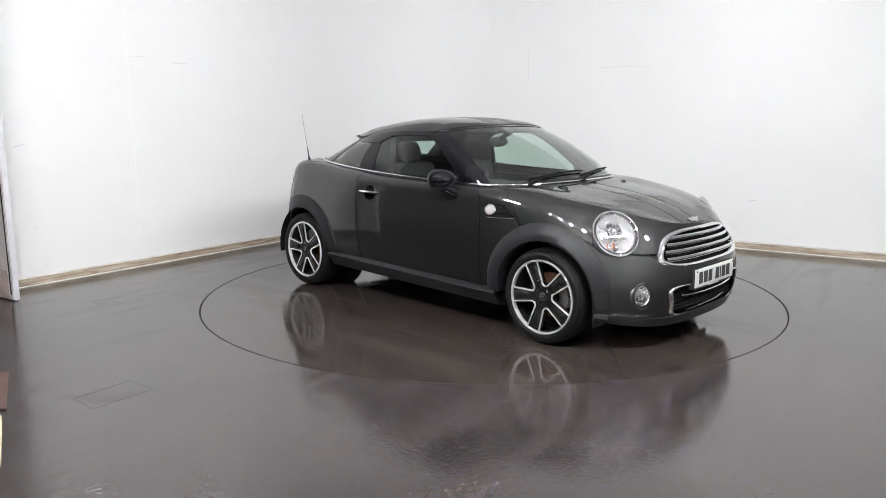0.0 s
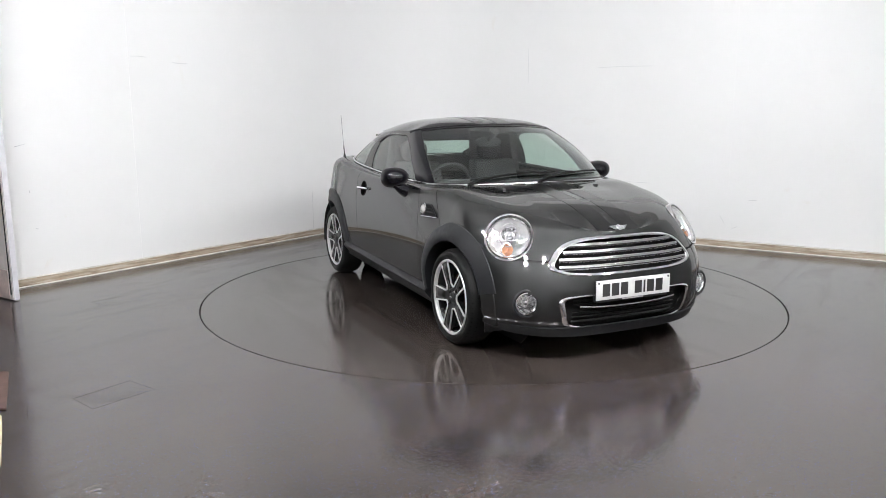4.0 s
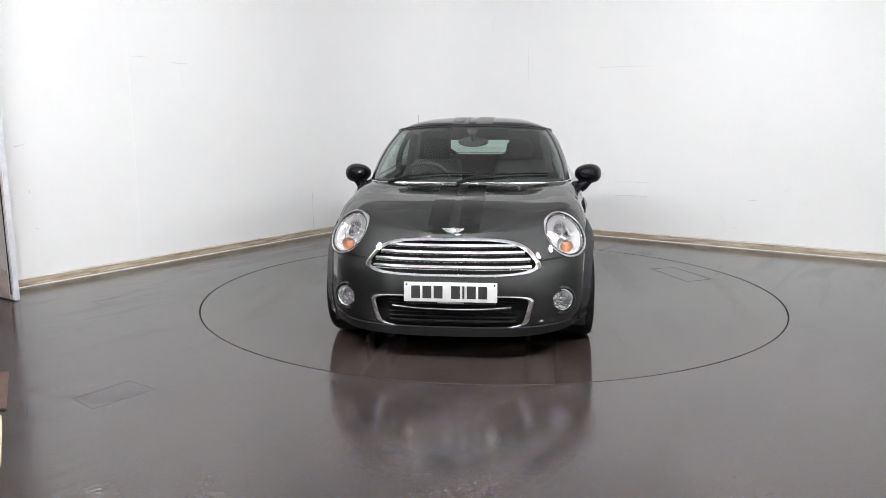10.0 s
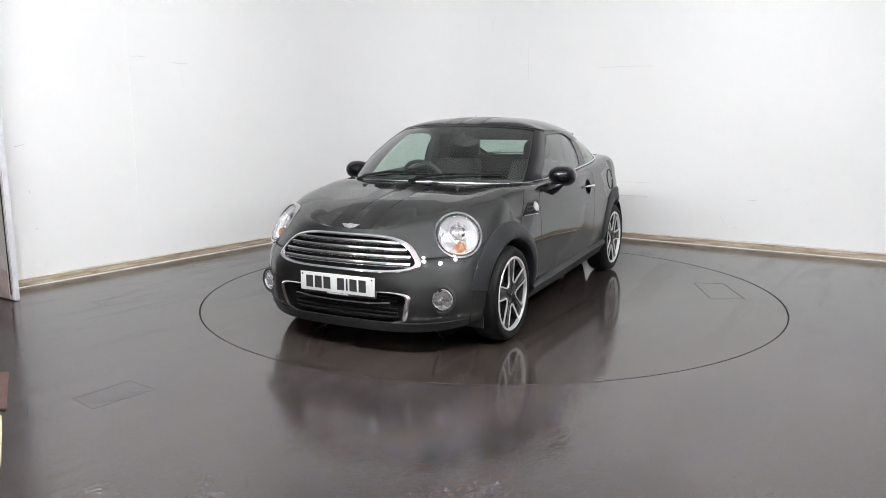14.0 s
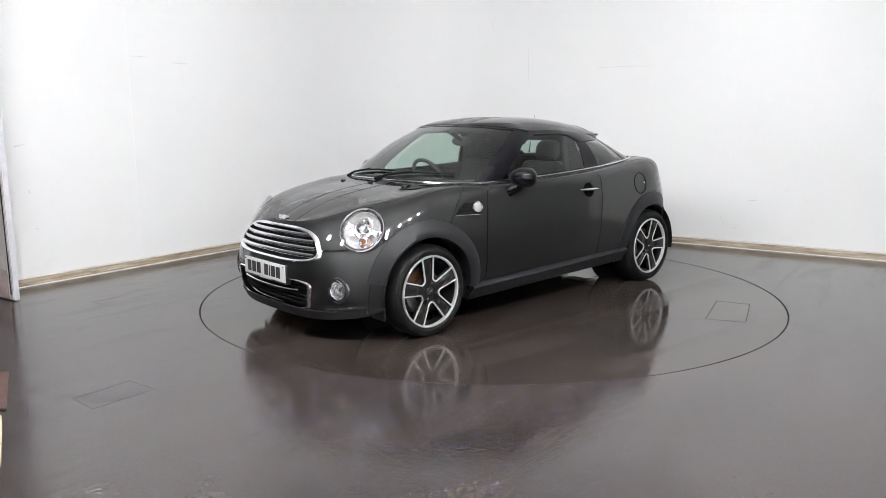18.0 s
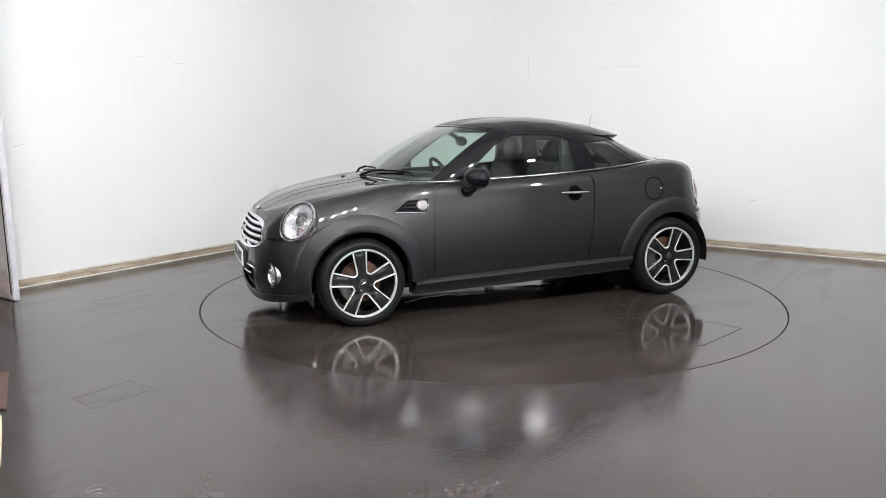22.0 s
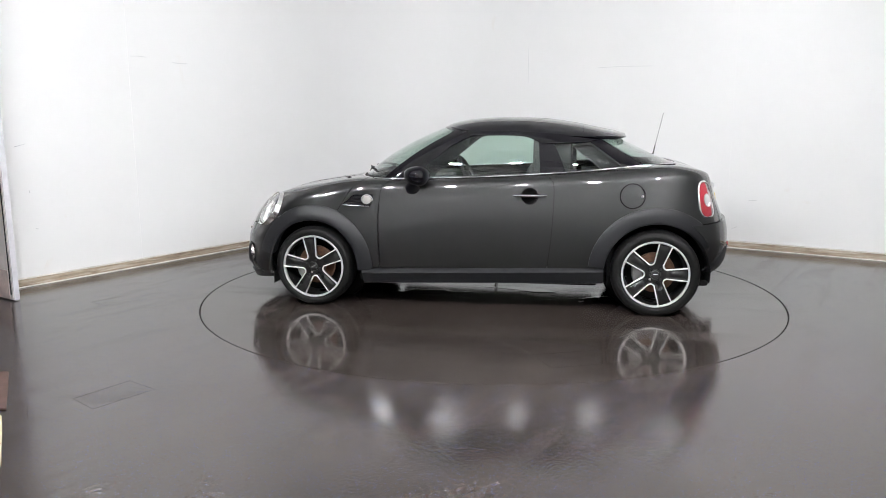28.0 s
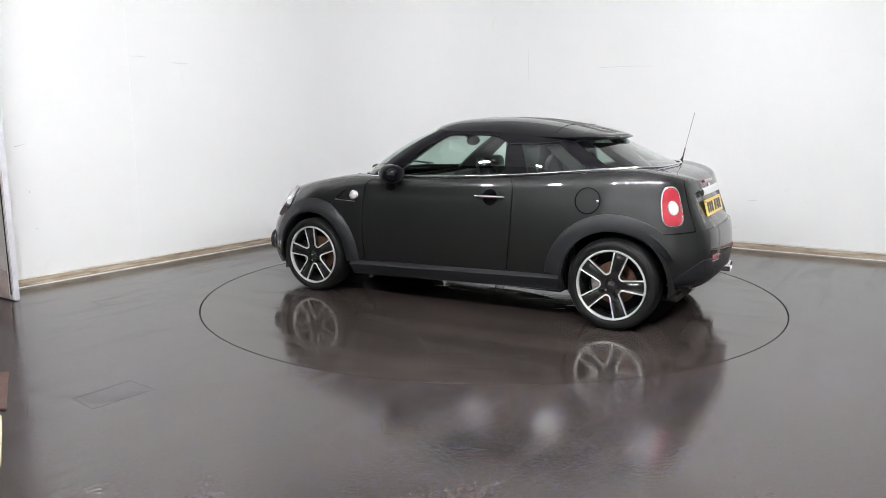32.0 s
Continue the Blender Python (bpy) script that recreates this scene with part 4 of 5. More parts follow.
def ribbon_bm(pts, width, height, z_of):
    """A machined edge: a low bar of rectangular section with chamfered shoulders along a line in the wheel's plane."""
    bm = bmesh.new()
    rows = []
    P = [Vector(p) for p in pts]
    for i, p in enumerate(P):
        d = (P[min(i + 1, len(P) - 1)] - P[max(i - 1, 0)]).normalized()
        nrm = Vector((-d.y, d.x))
        z = z_of(p.length)
        rows.append([bm.verts.new((*(p + nrm * width * w), z + height * h)) for w, h in ((-0.5, -2.5), (-0.5, -0.25), (-0.36, 0), (0.36, 0), (0.5, -0.25), (0.5, -2.5))])
    for i in range(len(rows) - 1):
        for j in range(5):
            bm.faces.new((rows[i][j], rows[i + 1][j], rows[i + 1][j + 1], rows[i][j + 1]))
    bmesh.ops.recalc_face_normals(bm, faces=bm.faces[:])
    return bm


def face_z(r):
    """Height of the wheel's face: dished towards the hub."""
    return -0.006 - 0.014 * max(0, (0.2 - r) / 0.2)


def build_wheel(name, tyre_r):
    wheel = new(name)
    wheel.parent = car
    # local z points out of the car
    k = tyre_r - 0.306
    prof = [(0.222, -0.185), (0.262, -0.198), (0.288 + k, -0.188), (0.302 + k, -0.165), (0.306 + k, -0.13), (0.306 + k, -0.06), (0.303 + k, -0.035), (0.292 + k, -0.012), (0.275 + k / 2, 0.000), (0.254, 0.004), (0.240, -0.002), (0.231, -0.012)]
    part("tyre", lathe_bm(prof, 72), RUBBER, wheel, "black low-profile tyre")
    for r in (0.281 + k / 2, 0.262):
        part("tyre_rib", lathe_bm([(r - 0.002, -0.004), (r, 0.0035 - (r - 0.252) * 0.25), (r + 0.002, -0.004)], 72), RUBBER, wheel)
    groove = bmesh.new()
    for j in range(60):
        a0 = 2 * math.pi * j / 60
        q = [groove.verts.new(((tyre_r - dr) * math.cos(a0 + da), (tyre_r - dr) * math.sin(a0 + da), z)) for da, dr, z in ((0, -0.0006, -0.055), (0.02, -0.0006, -0.055), (0.035, 0.0125, -0.012), (0.015, 0.0125, -0.012))]
        groove.faces.new(q)
    tagged(part("tread_block", groove, DEEP, wheel, "dark shoulder tread"), kind="stuff")
    part("rim_barrel", lathe_bm([(0.228, -0.012), (0.217, -0.030), (0.210, -0.06), (0.204, -0.17), (0.218, -0.186)], 72), RIM_BLACK, wheel, "black alloy rim barrel")
    part("rim_lip", lathe_bm([(0.2185, -0.024), (0.2190, -0.006), (0.2205, -0.0015), (0.2230, -0.0005), (0.2295, -0.0005), (0.2325, -0.005), (0.2320, -0.016)], 96), RIM_SILVER, wheel, "polished rim lip")
    line = opening_line()
    for i in range(5):
        rot = Matrix.Rotation(radians(72 * i), 2)
        part("spoke_edge", ribbon_bm([rot @ Vector(p) for p in line], 0.0088, 0.0035, lambda r: face_z(r) + 0.002), RIM_SILVER, wheel, "polished edge of the spokes")
        # one spoke, between two openings, wider at the rim, with a rounded rib
        ang = radians(72 * i + 36)
        bm = bmesh.new()
        rows = []
        for j in range(17):
            r = 0.060 + (0.2215 - 0.060) * j / 16
            w = spoke_half(r)
            f = min(1, max(0, (r - 0.095) / 0.02)) * min(1, max(0, (0.205 - r) / 0.022))
            hump = 0.0065 * f * f * (3 - 2 * f)
            row = []
            for t, dz in ((-1, -0.036), (-1, -0.001), (-0.66, -0.0065), (-0.42, hump - 0.0065), (-0.22, 1.25 * hump - 0.0065), (0, 1.32 * hump - 0.0065), (0.22, 1.25 * hump - 0.0065), (0.42, hump - 0.0065), (0.66, -0.0065), (1, -0.001), (1, -0.036)):
                row.append(bm.verts.new((r * math.cos(ang) - w * t * math.sin(ang), r * math.sin(ang) + w * t * math.cos(ang), face_z(r) + dz)))
            rows.append(row)
        for j in range(16):
            for q in range(10):
                bm.faces.new((rows[j][q], rows[j + 1][q], rows[j + 1][q + 1], rows[j][q + 1]))
        bmesh.ops.recalc_face_normals(bm, faces=bm.faces[:])
        part("spoke", bm, RIM_BLACK, wheel, "gloss black spoke with a rounded rib")
    part("hub", lathe_bm([(0.0, -0.030), (0.034, -0.030), (0.037, -0.022), (0.060, -0.021), (0.078, -0.021), (0.080, -0.028), (0.082, -0.06)], 40), RIM_BLACK, wheel)
    part("hub_cap", lathe_bm([(0.0, -0.013), (0.020, -0.0135), (0.0255, -0.017), (0.027, -0.030)], 28), BLACK, wheel, "black hub cap")
    part("hub_emblem", tube_bm([(-0.015, 0, -0.0122), (0.015, 0, -0.0122)], 0.0035, 8, flat=0.3), CHROME, wheel, "small bright emblem")
    for i in range(4):
        a = radians(45 + 90 * i)
        at = Matrix.Translation((0.05 * math.cos(a), 0.05 * math.sin(a), 0))
        part("wheel_bolt", lathe_bm([(0, -0.019), (0.008, -0.019), (0.0095, -0.021), (0.0095, -0.030)], 6, at), STEEL if i == 0 else BLACK, wheel)
        part("bolt_well", lathe_bm([(0.0105, -0.0235), (0.0125, -0.0195), (0.0150, -0.0205)], 16, at), DEEP, wheel)
    part("brake_disc", lathe_bm([(0.04, -0.085), (0.075, -0.085), (0.078, -0.095), (0.142, -0.095), (0.142, -0.115), (0.07, -0.115)], 48), RUST, wheel, "rusty brown brake disc")
    part("brake_backing", lathe_bm([(0.0, -0.14), (0.20, -0.14), (0.20, -0.15)], 32), DEEP, wheel)
    bm = lathe_bm([(0.085, -0.075), (0.15, -0.075), (0.156, -0.085), (0.156, -0.125), (0.085, -0.125), (0.085, -0.075)], 10, arc=(radians(-25), radians(35)))
    part("brake_caliper", bm, STEEL, wheel)
    part("valve", tube_bm([(0.200, 0.02, -0.05), (0.194, 0.02, -0.02)], 0.004, 6), BLACK, wheel)
    return wheel


for nm, ax, sgn, ph, out, tyre_r in (("wheel", FRONT_AXLE, 1, 25, 0.826, 0.297), ("wheel", REAR_AXLE, 1, 1, 0.808, 0.305), ("wheel", FRONT_AXLE, -1, 3, 0.826, 0.297), ("wheel", REAR_AXLE, -1, 65, 0.802, 0.305)):
    w = build_wheel(nm, tyre_r)
    # local z turned to the car's side
    w.matrix_local = Matrix.Translation((ax, sgn * out, tyre_r)) @ pose(0, 0, 0, -90 * sgn, 0, 0) @ pose(0, 0, 0, 0, 0, ph)
    tagged(w, "alloy wheel with five black spokes edged in silver")

# ---- cabin ----
AP0 = 0.785


def window_top(a):
    """Upper edge of the side glass: an arc that drops at the rear, then the lower edge of the roof shell."""
    door_part = 0.915 - 0.30 * np.clip((1.13 - a) / 0.13, 0, 1) ** 2 - 0.16 * np.clip((a - 1.70) / 0.285, 0, 1) ** 2.5
    return np.where(a < 1.985, door_part, 0.71 + 0.20 * np.clip((a - 2.0) / 0.45, 0, 1))


part("windscreen", surface_patch(cabin_at, 0.0, AP0, 0.03, 0.985, 40, 24, 0.0, both=True), DARK_GLASS, car, "tinted windscreen")
for sgn in (1, -1):
    part("a_pillar", surface_patch(cabin_at, AP0 - 0.02, lambda v: 1.0 + 0.02 * v, 0.0, 1.0, 14, 24, 0.004, 0.02, "i0 i1", False, sgn), BLACK_GLOSS, car, "gloss black windscreen pillar")
    part("side_window", surface_patch(cabin_at, 1.0, 1.985, 0.03, lambda a: window_top(a) + 0.02, 40, 20, 0.0, 0, "", False, sgn), GLASS, car, "green-tinted side window")
    al = np.linspace(1.02, 2.45, 90)
    part("window_seal", tube_bm([tuple((q + np.array([0, 0.003, 0])) * np.array([1, sgn, 1])) for q in cabin_at(al, window_top(al))], 0.0058, 8), BLACK_GLOSS, car, "gloss black window edge")
    part("b_pillar", surface_patch(cabin_at, 1.975, 2.035, 0.0, 1.0, 6, 20, 0.003, 0.02, "i0 i1", False, sgn), BLACK_GLOSS, car, "gloss black pillar")
    part("quarter_window", surface_patch(cabin_at, 2.03, 2.30, 0.03, 0.93, 20, 16, 0.0, 0, "", False, sgn), SHADE_GLASS, car, "rear quarter window with the cabin's darkness in its tint")
    part("c_pillar", surface_patch(cabin_at, 2.29, 2.43, 0.0, 1.0, 14, 20, 0.003, 0.02, "i0 i1", False, sgn), BLACK_GLOSS, car, "gloss black rear pillar")
    part("roof_rail", surface_patch(cabin_at, 1.0, 2.45, window_top, 1.0, 90, 10, 0.006, 0.015, "i0 i1 j0", False, sgn), BLACK_GLOSS, car, "gloss black roof rail")
part("rear_window", surface_patch(cabin_at, 2.42, 3.0, 0.03, 0.93, 30, 16, 0.0, both=True), DARK_GLASS, car, "tinted rear window")
part("header_band", surface_patch(cabin_at, 0.0, AP0, 0.955, 1.0, 40, 4, 0.003, both=True), BLACK_GLOSS, car)
part("roof", surface_patch(roof_at, 0.0, 3.0, 0.0, 1.0, 200, 60, 0.0, 0.02, "j0", True), BLACK_GLOSS, car, "gloss black domed roof with rear lip")
edge_pts = [Vector(q) for q in roof_at(np.linspace(0, 0.95, 60), np.zeros(60))]
edge_pts = [Vector((q.x - 0.009, q.y, q.z - 0.006)) for q in edge_pts]
part("header_edge", tube_bm([Vector((q.x, -q.y, q.z)) for q in edge_pts[:0:-1]] + edge_pts, 0.015, 14), BLACK_GLOSS, car, "gloss black rounded roof edge")
edge_pts = [Vector(q) for q in roof_at(np.linspace(2.3, 3, 60), np.zeros(60))]
part("spoiler_edge", tube_bm(edge_pts + [Vector((q.x, -q.y, q.z)) for q in edge_pts[-2::-1]], 0.0085, 8), BLACK_GLOSS, car, "gloss black rounded spoiler edge")
joint = [on_top(-0.72, y * 0.50 / 12 + 0.001, ROOF_TREE)[0] + Vector((0, 0, 0.0008)) for y in range(-12, 13)]
part("spoiler_joint", tube_bm(joint, 0.0022, 6), DEEP, car, "dark joint of the rear spoiler")
part("roof_lining", surface_patch(roof_at, 0.0, 3.0, 0.05, 1.0, 60, 12, -0.03, both=True), TRIM, car)
part("spoiler_under", surface_patch(cabin_at, 2.4, 3.0, 0.91, 1.0, 30, 6, 0.008, both=True), BLACK, car)

# chrome line round the cabin's foot
ring = cabin_at(np.linspace(0, 3, 140), np.full(140, -0.02))
ring = ring + np.stack([0.006 * np.sign(ring[:, 0]) * (np.abs(ring[:, 1]) < 0.6), 0.006 * (ring[:, 1] > 0.02), 0 * ring[:, 0] + 0.009], -1)
loop = [tuple(p) for p in ring] + [(p[0], -p[1], p[2]) for p in ring[-2:0:-1]]
part("belt_trim", tube_bm(loop, 0.0066, 8, closed=True, flat=1.0), BELT, car, "chrome belt line trim")
part("cowl", surface_patch(cabin_at, 0.0, 0.75, -0.06, 0.07, 40, 6, -0.012, both=True), BLACK, car, "black plastic cowl")

# bonnet and roof stripes
def stripe(x0, x1, y0, y1, tree, lift, n=40, m=6):
    P = np.zeros((n, m, 3))
    for i in range(n):
        for j in range(m):
            p, nn = on_top(x0 + (x1 - x0) * i / (n - 1), y0 + (y1 - y0) * j / (m - 1), tree)
            P[i, j] = p + lift * nn
    bm = grid_bm(P)
    bmesh.ops.recalc_face_normals(bm, faces=bm.faces[:])
    if sum(f.normal.z for f in bm.faces) < 0:
        bmesh.ops.reverse_faces(bm, faces=bm.faces[:])
    return bm


for s in (1, -1):
    part("bonnet_stripe", stripe(1.815, 0.985, s * 0.028, s * 0.150, BODY_TREE, 0.0015, 140, 14), STRIPE, car, "dark bonnet stripe")
    part("roof_stripe", stripe(0.29, -1.0, s * 0.028, s * 0.150, ROOF_TREE, 0.0015, 140, 14), ROOF_STRIPE, car, "grey roof stripe")
    part("washer_jet", box_bm(1.06, 1.09, s * 0.36 - 0.012, s * 0.36 + 0.012, 0.905, 0.932, 0.005), BLACK, car)


# ---- front details ----
def front_ring(point, sections, mat, name, label, n=96, k_of=None):
    """A moulding round an opening in the nose: sections are (scale y, scale z, height off the skin)."""
    P = np.zeros((n + 1, len(sections), 3))
    for i in range(n + 1):
        th = 2 * math.pi * i / n
        for j, (k, kz, h) in enumerate(sections):
            y, z = point(th, k, kz)
            p, nn = on_front(y, z)
            P[i, j] = p + Vector((h, 0, 0))
    bm = grid_bm(P)
    bmesh.ops.remove_doubles(bm, verts=bm.verts[:], dist=1e-6)
    bmesh.ops.recalc_face_normals(bm, faces=bm.faces[:])
    return part(name, bm, mat, car, label)


def front_back(point, k, depth, mat, name, n=48, m=8):
    P = np.zeros((n + 1, m, 3))
    for i in range(n + 1):
        th = 2 * math.pi * i / n
        for j in range(m):
            y, z = point(th, k * j / (m - 1), k * j / (m - 1))
            p, nn = on_front(y, z)
            P[i, j] = p - Vector((depth, 0, 0))
    bm = grid_bm(P)
    bmesh.ops.remove_doubles(bm, verts=bm.verts[:], dist=1e-6)
    bmesh.ops.recalc_face_normals(bm, faces=bm.faces[:])
    return part(name, bm, mat, car)


front_ring(grille_point, [(1.02, 1.03, -0.004), (1.0, 1.0, 0.008), (0.982, 0.945, 0.013), (0.955, 0.875, 0.010), (0.94, 0.84, 0.000), (0.935, 0.83, -0.03)], CHROME, "grille_surround", "chrome radiator grille surround")
front_back(grille_point, 0.99, 0.045, DEEP, "grille_back")


def half_width(point, z, k):
    best = 0
    for i in range(200):
        y, zz = point(math.pi * (i / 199 - 0.5), k, k)
        if abs(zz - z) < 0.006:
            best = max(best, y)
    return best


def front_bar(name, z, hw, hgt, lift, mat, label, droop=0.0, tall=0.95):
    pts = []
    for i in range(33):
        y = hw * (i / 16 - 1)
        p, _ = on_front(y, z)
        pts.append((p.x + lift, y, z + droop * (y / hw) ** 2))
    return part(name, tube_bm(pts, hgt, 12, flat=tall), mat, car, label)


for z in (0.667, 0.630, 0.592, 0.553):
    front_bar("grille_slat", z, half_width(grille_point, z, 0.93) - 0.012, 0.0065, 0.000, SLAT, "chrome grille slat", 0.0, 2.0)
front_ring(intake_point, [(1.015, 1.035, -0.004), (1.0, 1.0, 0.006), (0.98, 0.965, 0.009), (0.945, 0.925, 0.004), (0.935, 0.915, -0.03)], CHROME, "intake_surround", "chrome lower intake surround")
front_back(intake_point, 0.99, 0.05, DEEP, "intake_back")
front_bar("intake_bar", 0.318, 0.335, 0.008, -0.012, CHROME, "thin chrome intake bar", 0.014)
for z in (0.36, 0.34, 0.29, 0.265, 0.24):
    front_bar("intake_slat", z, 0.36, 0.0065, -0.036, DEEP, "black intake slat")

# plates: plain bars in place of the characters
def plate(name, at, tilt, heading, mat, label):
    p = part(name, box_bm(-0.004, 0.004, -0.26, 0.26, -0.0555, 0.0555, 0.003), mat, car, label)
    p.matrix_local = Matrix.Translation(at) @ pose(0, 0, 0, 0, tilt, heading)
    y = 0.205
    for k in range(7):
        w = 0.012 if k == 2 else 0.05
        y0 = y - w
        part("plate_bar", box_bm(0.0042, 0.0052, y0, y, -0.036, 0.036), INK, p, "black bar")
        y = y0 - 0.013 - (0.034 if k == 3 else 0)
    for s in (1, -1):
        part("plate_screw", lathe_bm([(0, 0.0075), (0.005, 0.0065), (0.006, 0.004)], 10, pose(0, s * 0.245, 0.042, 0, 90, 0)), INK, p)
    return p


pf, _ = on_front(0, 0.424)
plate("front_plate", (pf.x + 0.016, 0, 0.424), 0, 0, PLATE_WHITE, "white front number plate with plain black bars")
part("plate_holder", box_bm(pf.x - 0.03, pf.x + 0.010, -0.25, 0.25, 0.352, 0.475, 0.005), BLACK, car)
part("holder_print", box_bm(pf.x + 0.0105, pf.x + 0.0115, -0.075, 0.075, 0.358, 0.365), PLATE_WHITE, car, "small illegible print")
pr, _ = on_rear(0, 0.72)


# emblem on the nose
def frame_at(p, n, roll=0):
    """Pose with z along n and y as near to up as it can be."""
    z = n.normalized()
    x = Vector((0, 0, 1)).cross(z).normalized()
    y = z.cross(x)
    m = Matrix((x, y, z)).transposed().to_4x4()
    return Matrix.Translation(p) @ m @ pose(0, 0, 0, 0, 0, roll)


pe, ne = on_top(1.795, 0.003)
pe.y = 0
ne = Vector((0.5, 0, 0.86))
emb = part("bonnet_emblem", lathe_bm([(0, 0.007), (0.012, 0.007), (0.015, 0.004), (0.018, 0.007), (0.022, 0.006), (0.024, 0.0)], 28), BRIGHT, car, "bright winged emblem")
emb.matrix_local = frame_at(pe + 0.002 * ne, (ne + Vector((0.35, 0, 0))).normalized()) @ Matrix.Diagonal((0.80, 0.95, 1.0, 1.0))
for s in (1, -1):
    bars = []
    for k, (yy, ln) in enumerate(((0.012, 0.078), (0.004, 0.068), (-0.004, 0.056), (-0.011, 0.044))):
        bars.append(box_bm(min(s * 0.020, s * ln), max(s * 0.020, s * ln), yy - 0.0035, yy + 0.0035, 0.001, 0.006, 0.001, 1))
    part("wing", join_bm(*bars), BRIGHT, emb)


def squash(bm, sx, sy):
    for v in bm.verts:
        v.co.x *= sx
        v.co.y *= sy
    return bm


for s in (1, -1):
    n = Vector((HEAD_N.x, s * HEAD_N.y, HEAD_N.z))
    c = Vector((1.632, s * 0.640, 0.713))
    head = new("headlamp")
    head.parent = car
    head.matrix_local = frame_at(c - 0.010 * n, n)
    tagged(head, "round headlamp with chrome ring and amber indicator")
    sx, sy = 1.05, 1.10
    part("chrome_ring", squash(lathe_bm([(0.137, -0.075), (0.137, -0.002), (0.134, 0.008), (0.129, 0.011), (0.124, 0.008), (0.121, 0.000), (0.119, -0.014)], 64), sx, sy), CHROME, head, "chrome headlamp ring")
    part("inner_ring", squash(lathe_bm([(0.120, 0.000), (0.114, 0.005), (0.109, -0.002), (0.104, -0.020)], 64), sx, sy), CHROME, head)
    part("reflector", squash(lathe_bm([(0.108, -0.006), (0.100, -0.030), (0.080, -0.060), (0.05, -0.078), (0.0, -0.082)], 40), sx, sy), REFLECTOR, head, "bright reflector bowl")
    part("main_bulb_bowl", lathe_bm([(0.048, -0.022), (0.044, -0.030), (0.032, -0.058), (0.0, -0.066)], 32, Matrix.Translation((0, 0.030, 0))), CHROME, head)
    part("bulb_shield", lathe_bm([(0.0, -0.016), (0.012, -0.018), (0.016, -0.030), (0.016, -0.055)], 20, Matrix.Translation((0, 0.030, 0))), SATIN, head)
    part("reflector_fin", box_bm(-0.075, 0.075, -0.010, -0.004, -0.06, -0.024, 0.002), SATIN, head)
    part("side_reflector", squash(lathe_bm([(0.030, -0.020), (0.022, -0.042), (0.0, -0.050)], 24, Matrix.Translation((s * -0.066, 0.0, 0.002))), 1, 1), REFLECTOR, head)
    part("side_reflector", squash(lathe_bm([(0.026, -0.020), (0.018, -0.042), (0.0, -0.050)], 24, Matrix.Translation((s * 0.068, 0.010, 0.002))), 1, 1), REFLECTOR, head)
    bowl = [(0.058 * math.cos(k * math.pi / 20), 0.022 + 0.072 * math.sin(k * math.pi / 20), -0.014) for k in range(40)]
    part("bowl_edge", tube_bm(bowl, 0.0028, 6, closed=True), STEEL, head, "grey edge of the main bowl")
    part("lens_gasket", squash(lathe_bm([(0.1165, 0.0045), (0.1180, 0.0065), (0.1195, 0.0030)], 64), sx, sy), BLACK, head, "dark gasket line")
    for k in range(7):
        xx = (k - 3) * 0.017
        part("reflector_rib", box_bm(xx - 0.0015, xx + 0.0015, 0.060, 0.092 - 0.004 * abs(k - 3), -0.05, -0.016), SATIN, head)
    turned = frame_at(c, n).to_3x3().inverted() @ frame_at(c, Vector((1, 0, 0.12))).to_3x3()
    ahead = Matrix.Translation((s * 0.004, -0.066, -0.024)) @ turned.to_4x4()
    part("indicator", lathe_bm([(0.0, -0.018), (0.014, -0.022), (0.024, -0.034), (0.025, -0.044)], 28, ahead), AMBER, head, "amber indicator")
    part("indicator_ring", lathe_bm([(0.018, -0.048), (0.030, -0.030), (0.036, -0.002), (0.041, -0.006)], 28, ahead), CHROME, head)
    lens = part("lens", squash(lathe_bm([(0.116, 0.006), (0.100, 0.013), (0.075, 0.020), (0.04, 0.025), (0.0, 0.026)], 48), sx, sy), CLEAR, head, "clear lamp glass")
    # fog lamp
    p, nn = on_front(s * 0.620, 0.360)
    fog = new("fog_lamp")
    fog.parent = car
    fog.matrix_local = frame_at(p + Vector((-0.008, 0, 0)), Vector((0.965, s * 0.26, 0.02)))
    tagged(fog, "round fog lamp in a chrome ring")
    part("fog_ring", lathe_bm([(0.068, -0.035), (0.067, 0.000), (0.063, 0.008), (0.058, 0.009), (0.053, 0.004), (0.051, -0.012)], 48), BRIGHT, fog, "chrome fog lamp ring")
    part("fog_bowl", lathe_bm([(0.052, -0.004), (0.046, -0.03), (0.030, -0.055), (0.0, -0.065)], 32), SATIN, fog)
    part("fog_shield", lathe_bm([(0.0, -0.012), (0.011, -0.014), (0.014, -0.022), (0.014, -0.055)], 20), SATIN, fog)
    for side in (1, -1):
        part("fog_fin", tube_bm([(side * 0.026, 0.030, -0.012), (side * 0.004, -0.026, -0.016)], 0.003, 6), STEEL, fog, "grey rib")
    part("fog_recess", lathe_bm([(0.066, -0.004), (0.070, 0.006), (0.074, 0.014), (0.082, 0.006)], 40), PLASTIC, fog, "dark bezel")
    part("fog_lens", lathe_bm([(0.052, 0.002), (0.03, 0.012), (0.0, 0.015)], 32), CLEAR, fog, "clear fog lamp glass")
    # side repeater and vent
    p, nn = on_side(0.86, 0.802, s)
    vent = new("side_vent")
    vent.parent = car
    vent.matrix_local = Matrix.Translation((0, 0, 0))
    tagged(vent, "black side vent with round clear repeater")
    bm = bmesh.new()
    cs = [(1.000, 0.760), (0.915, 0.829), (0.775, 0.834), (0.792, 0.754)]
    vs = []
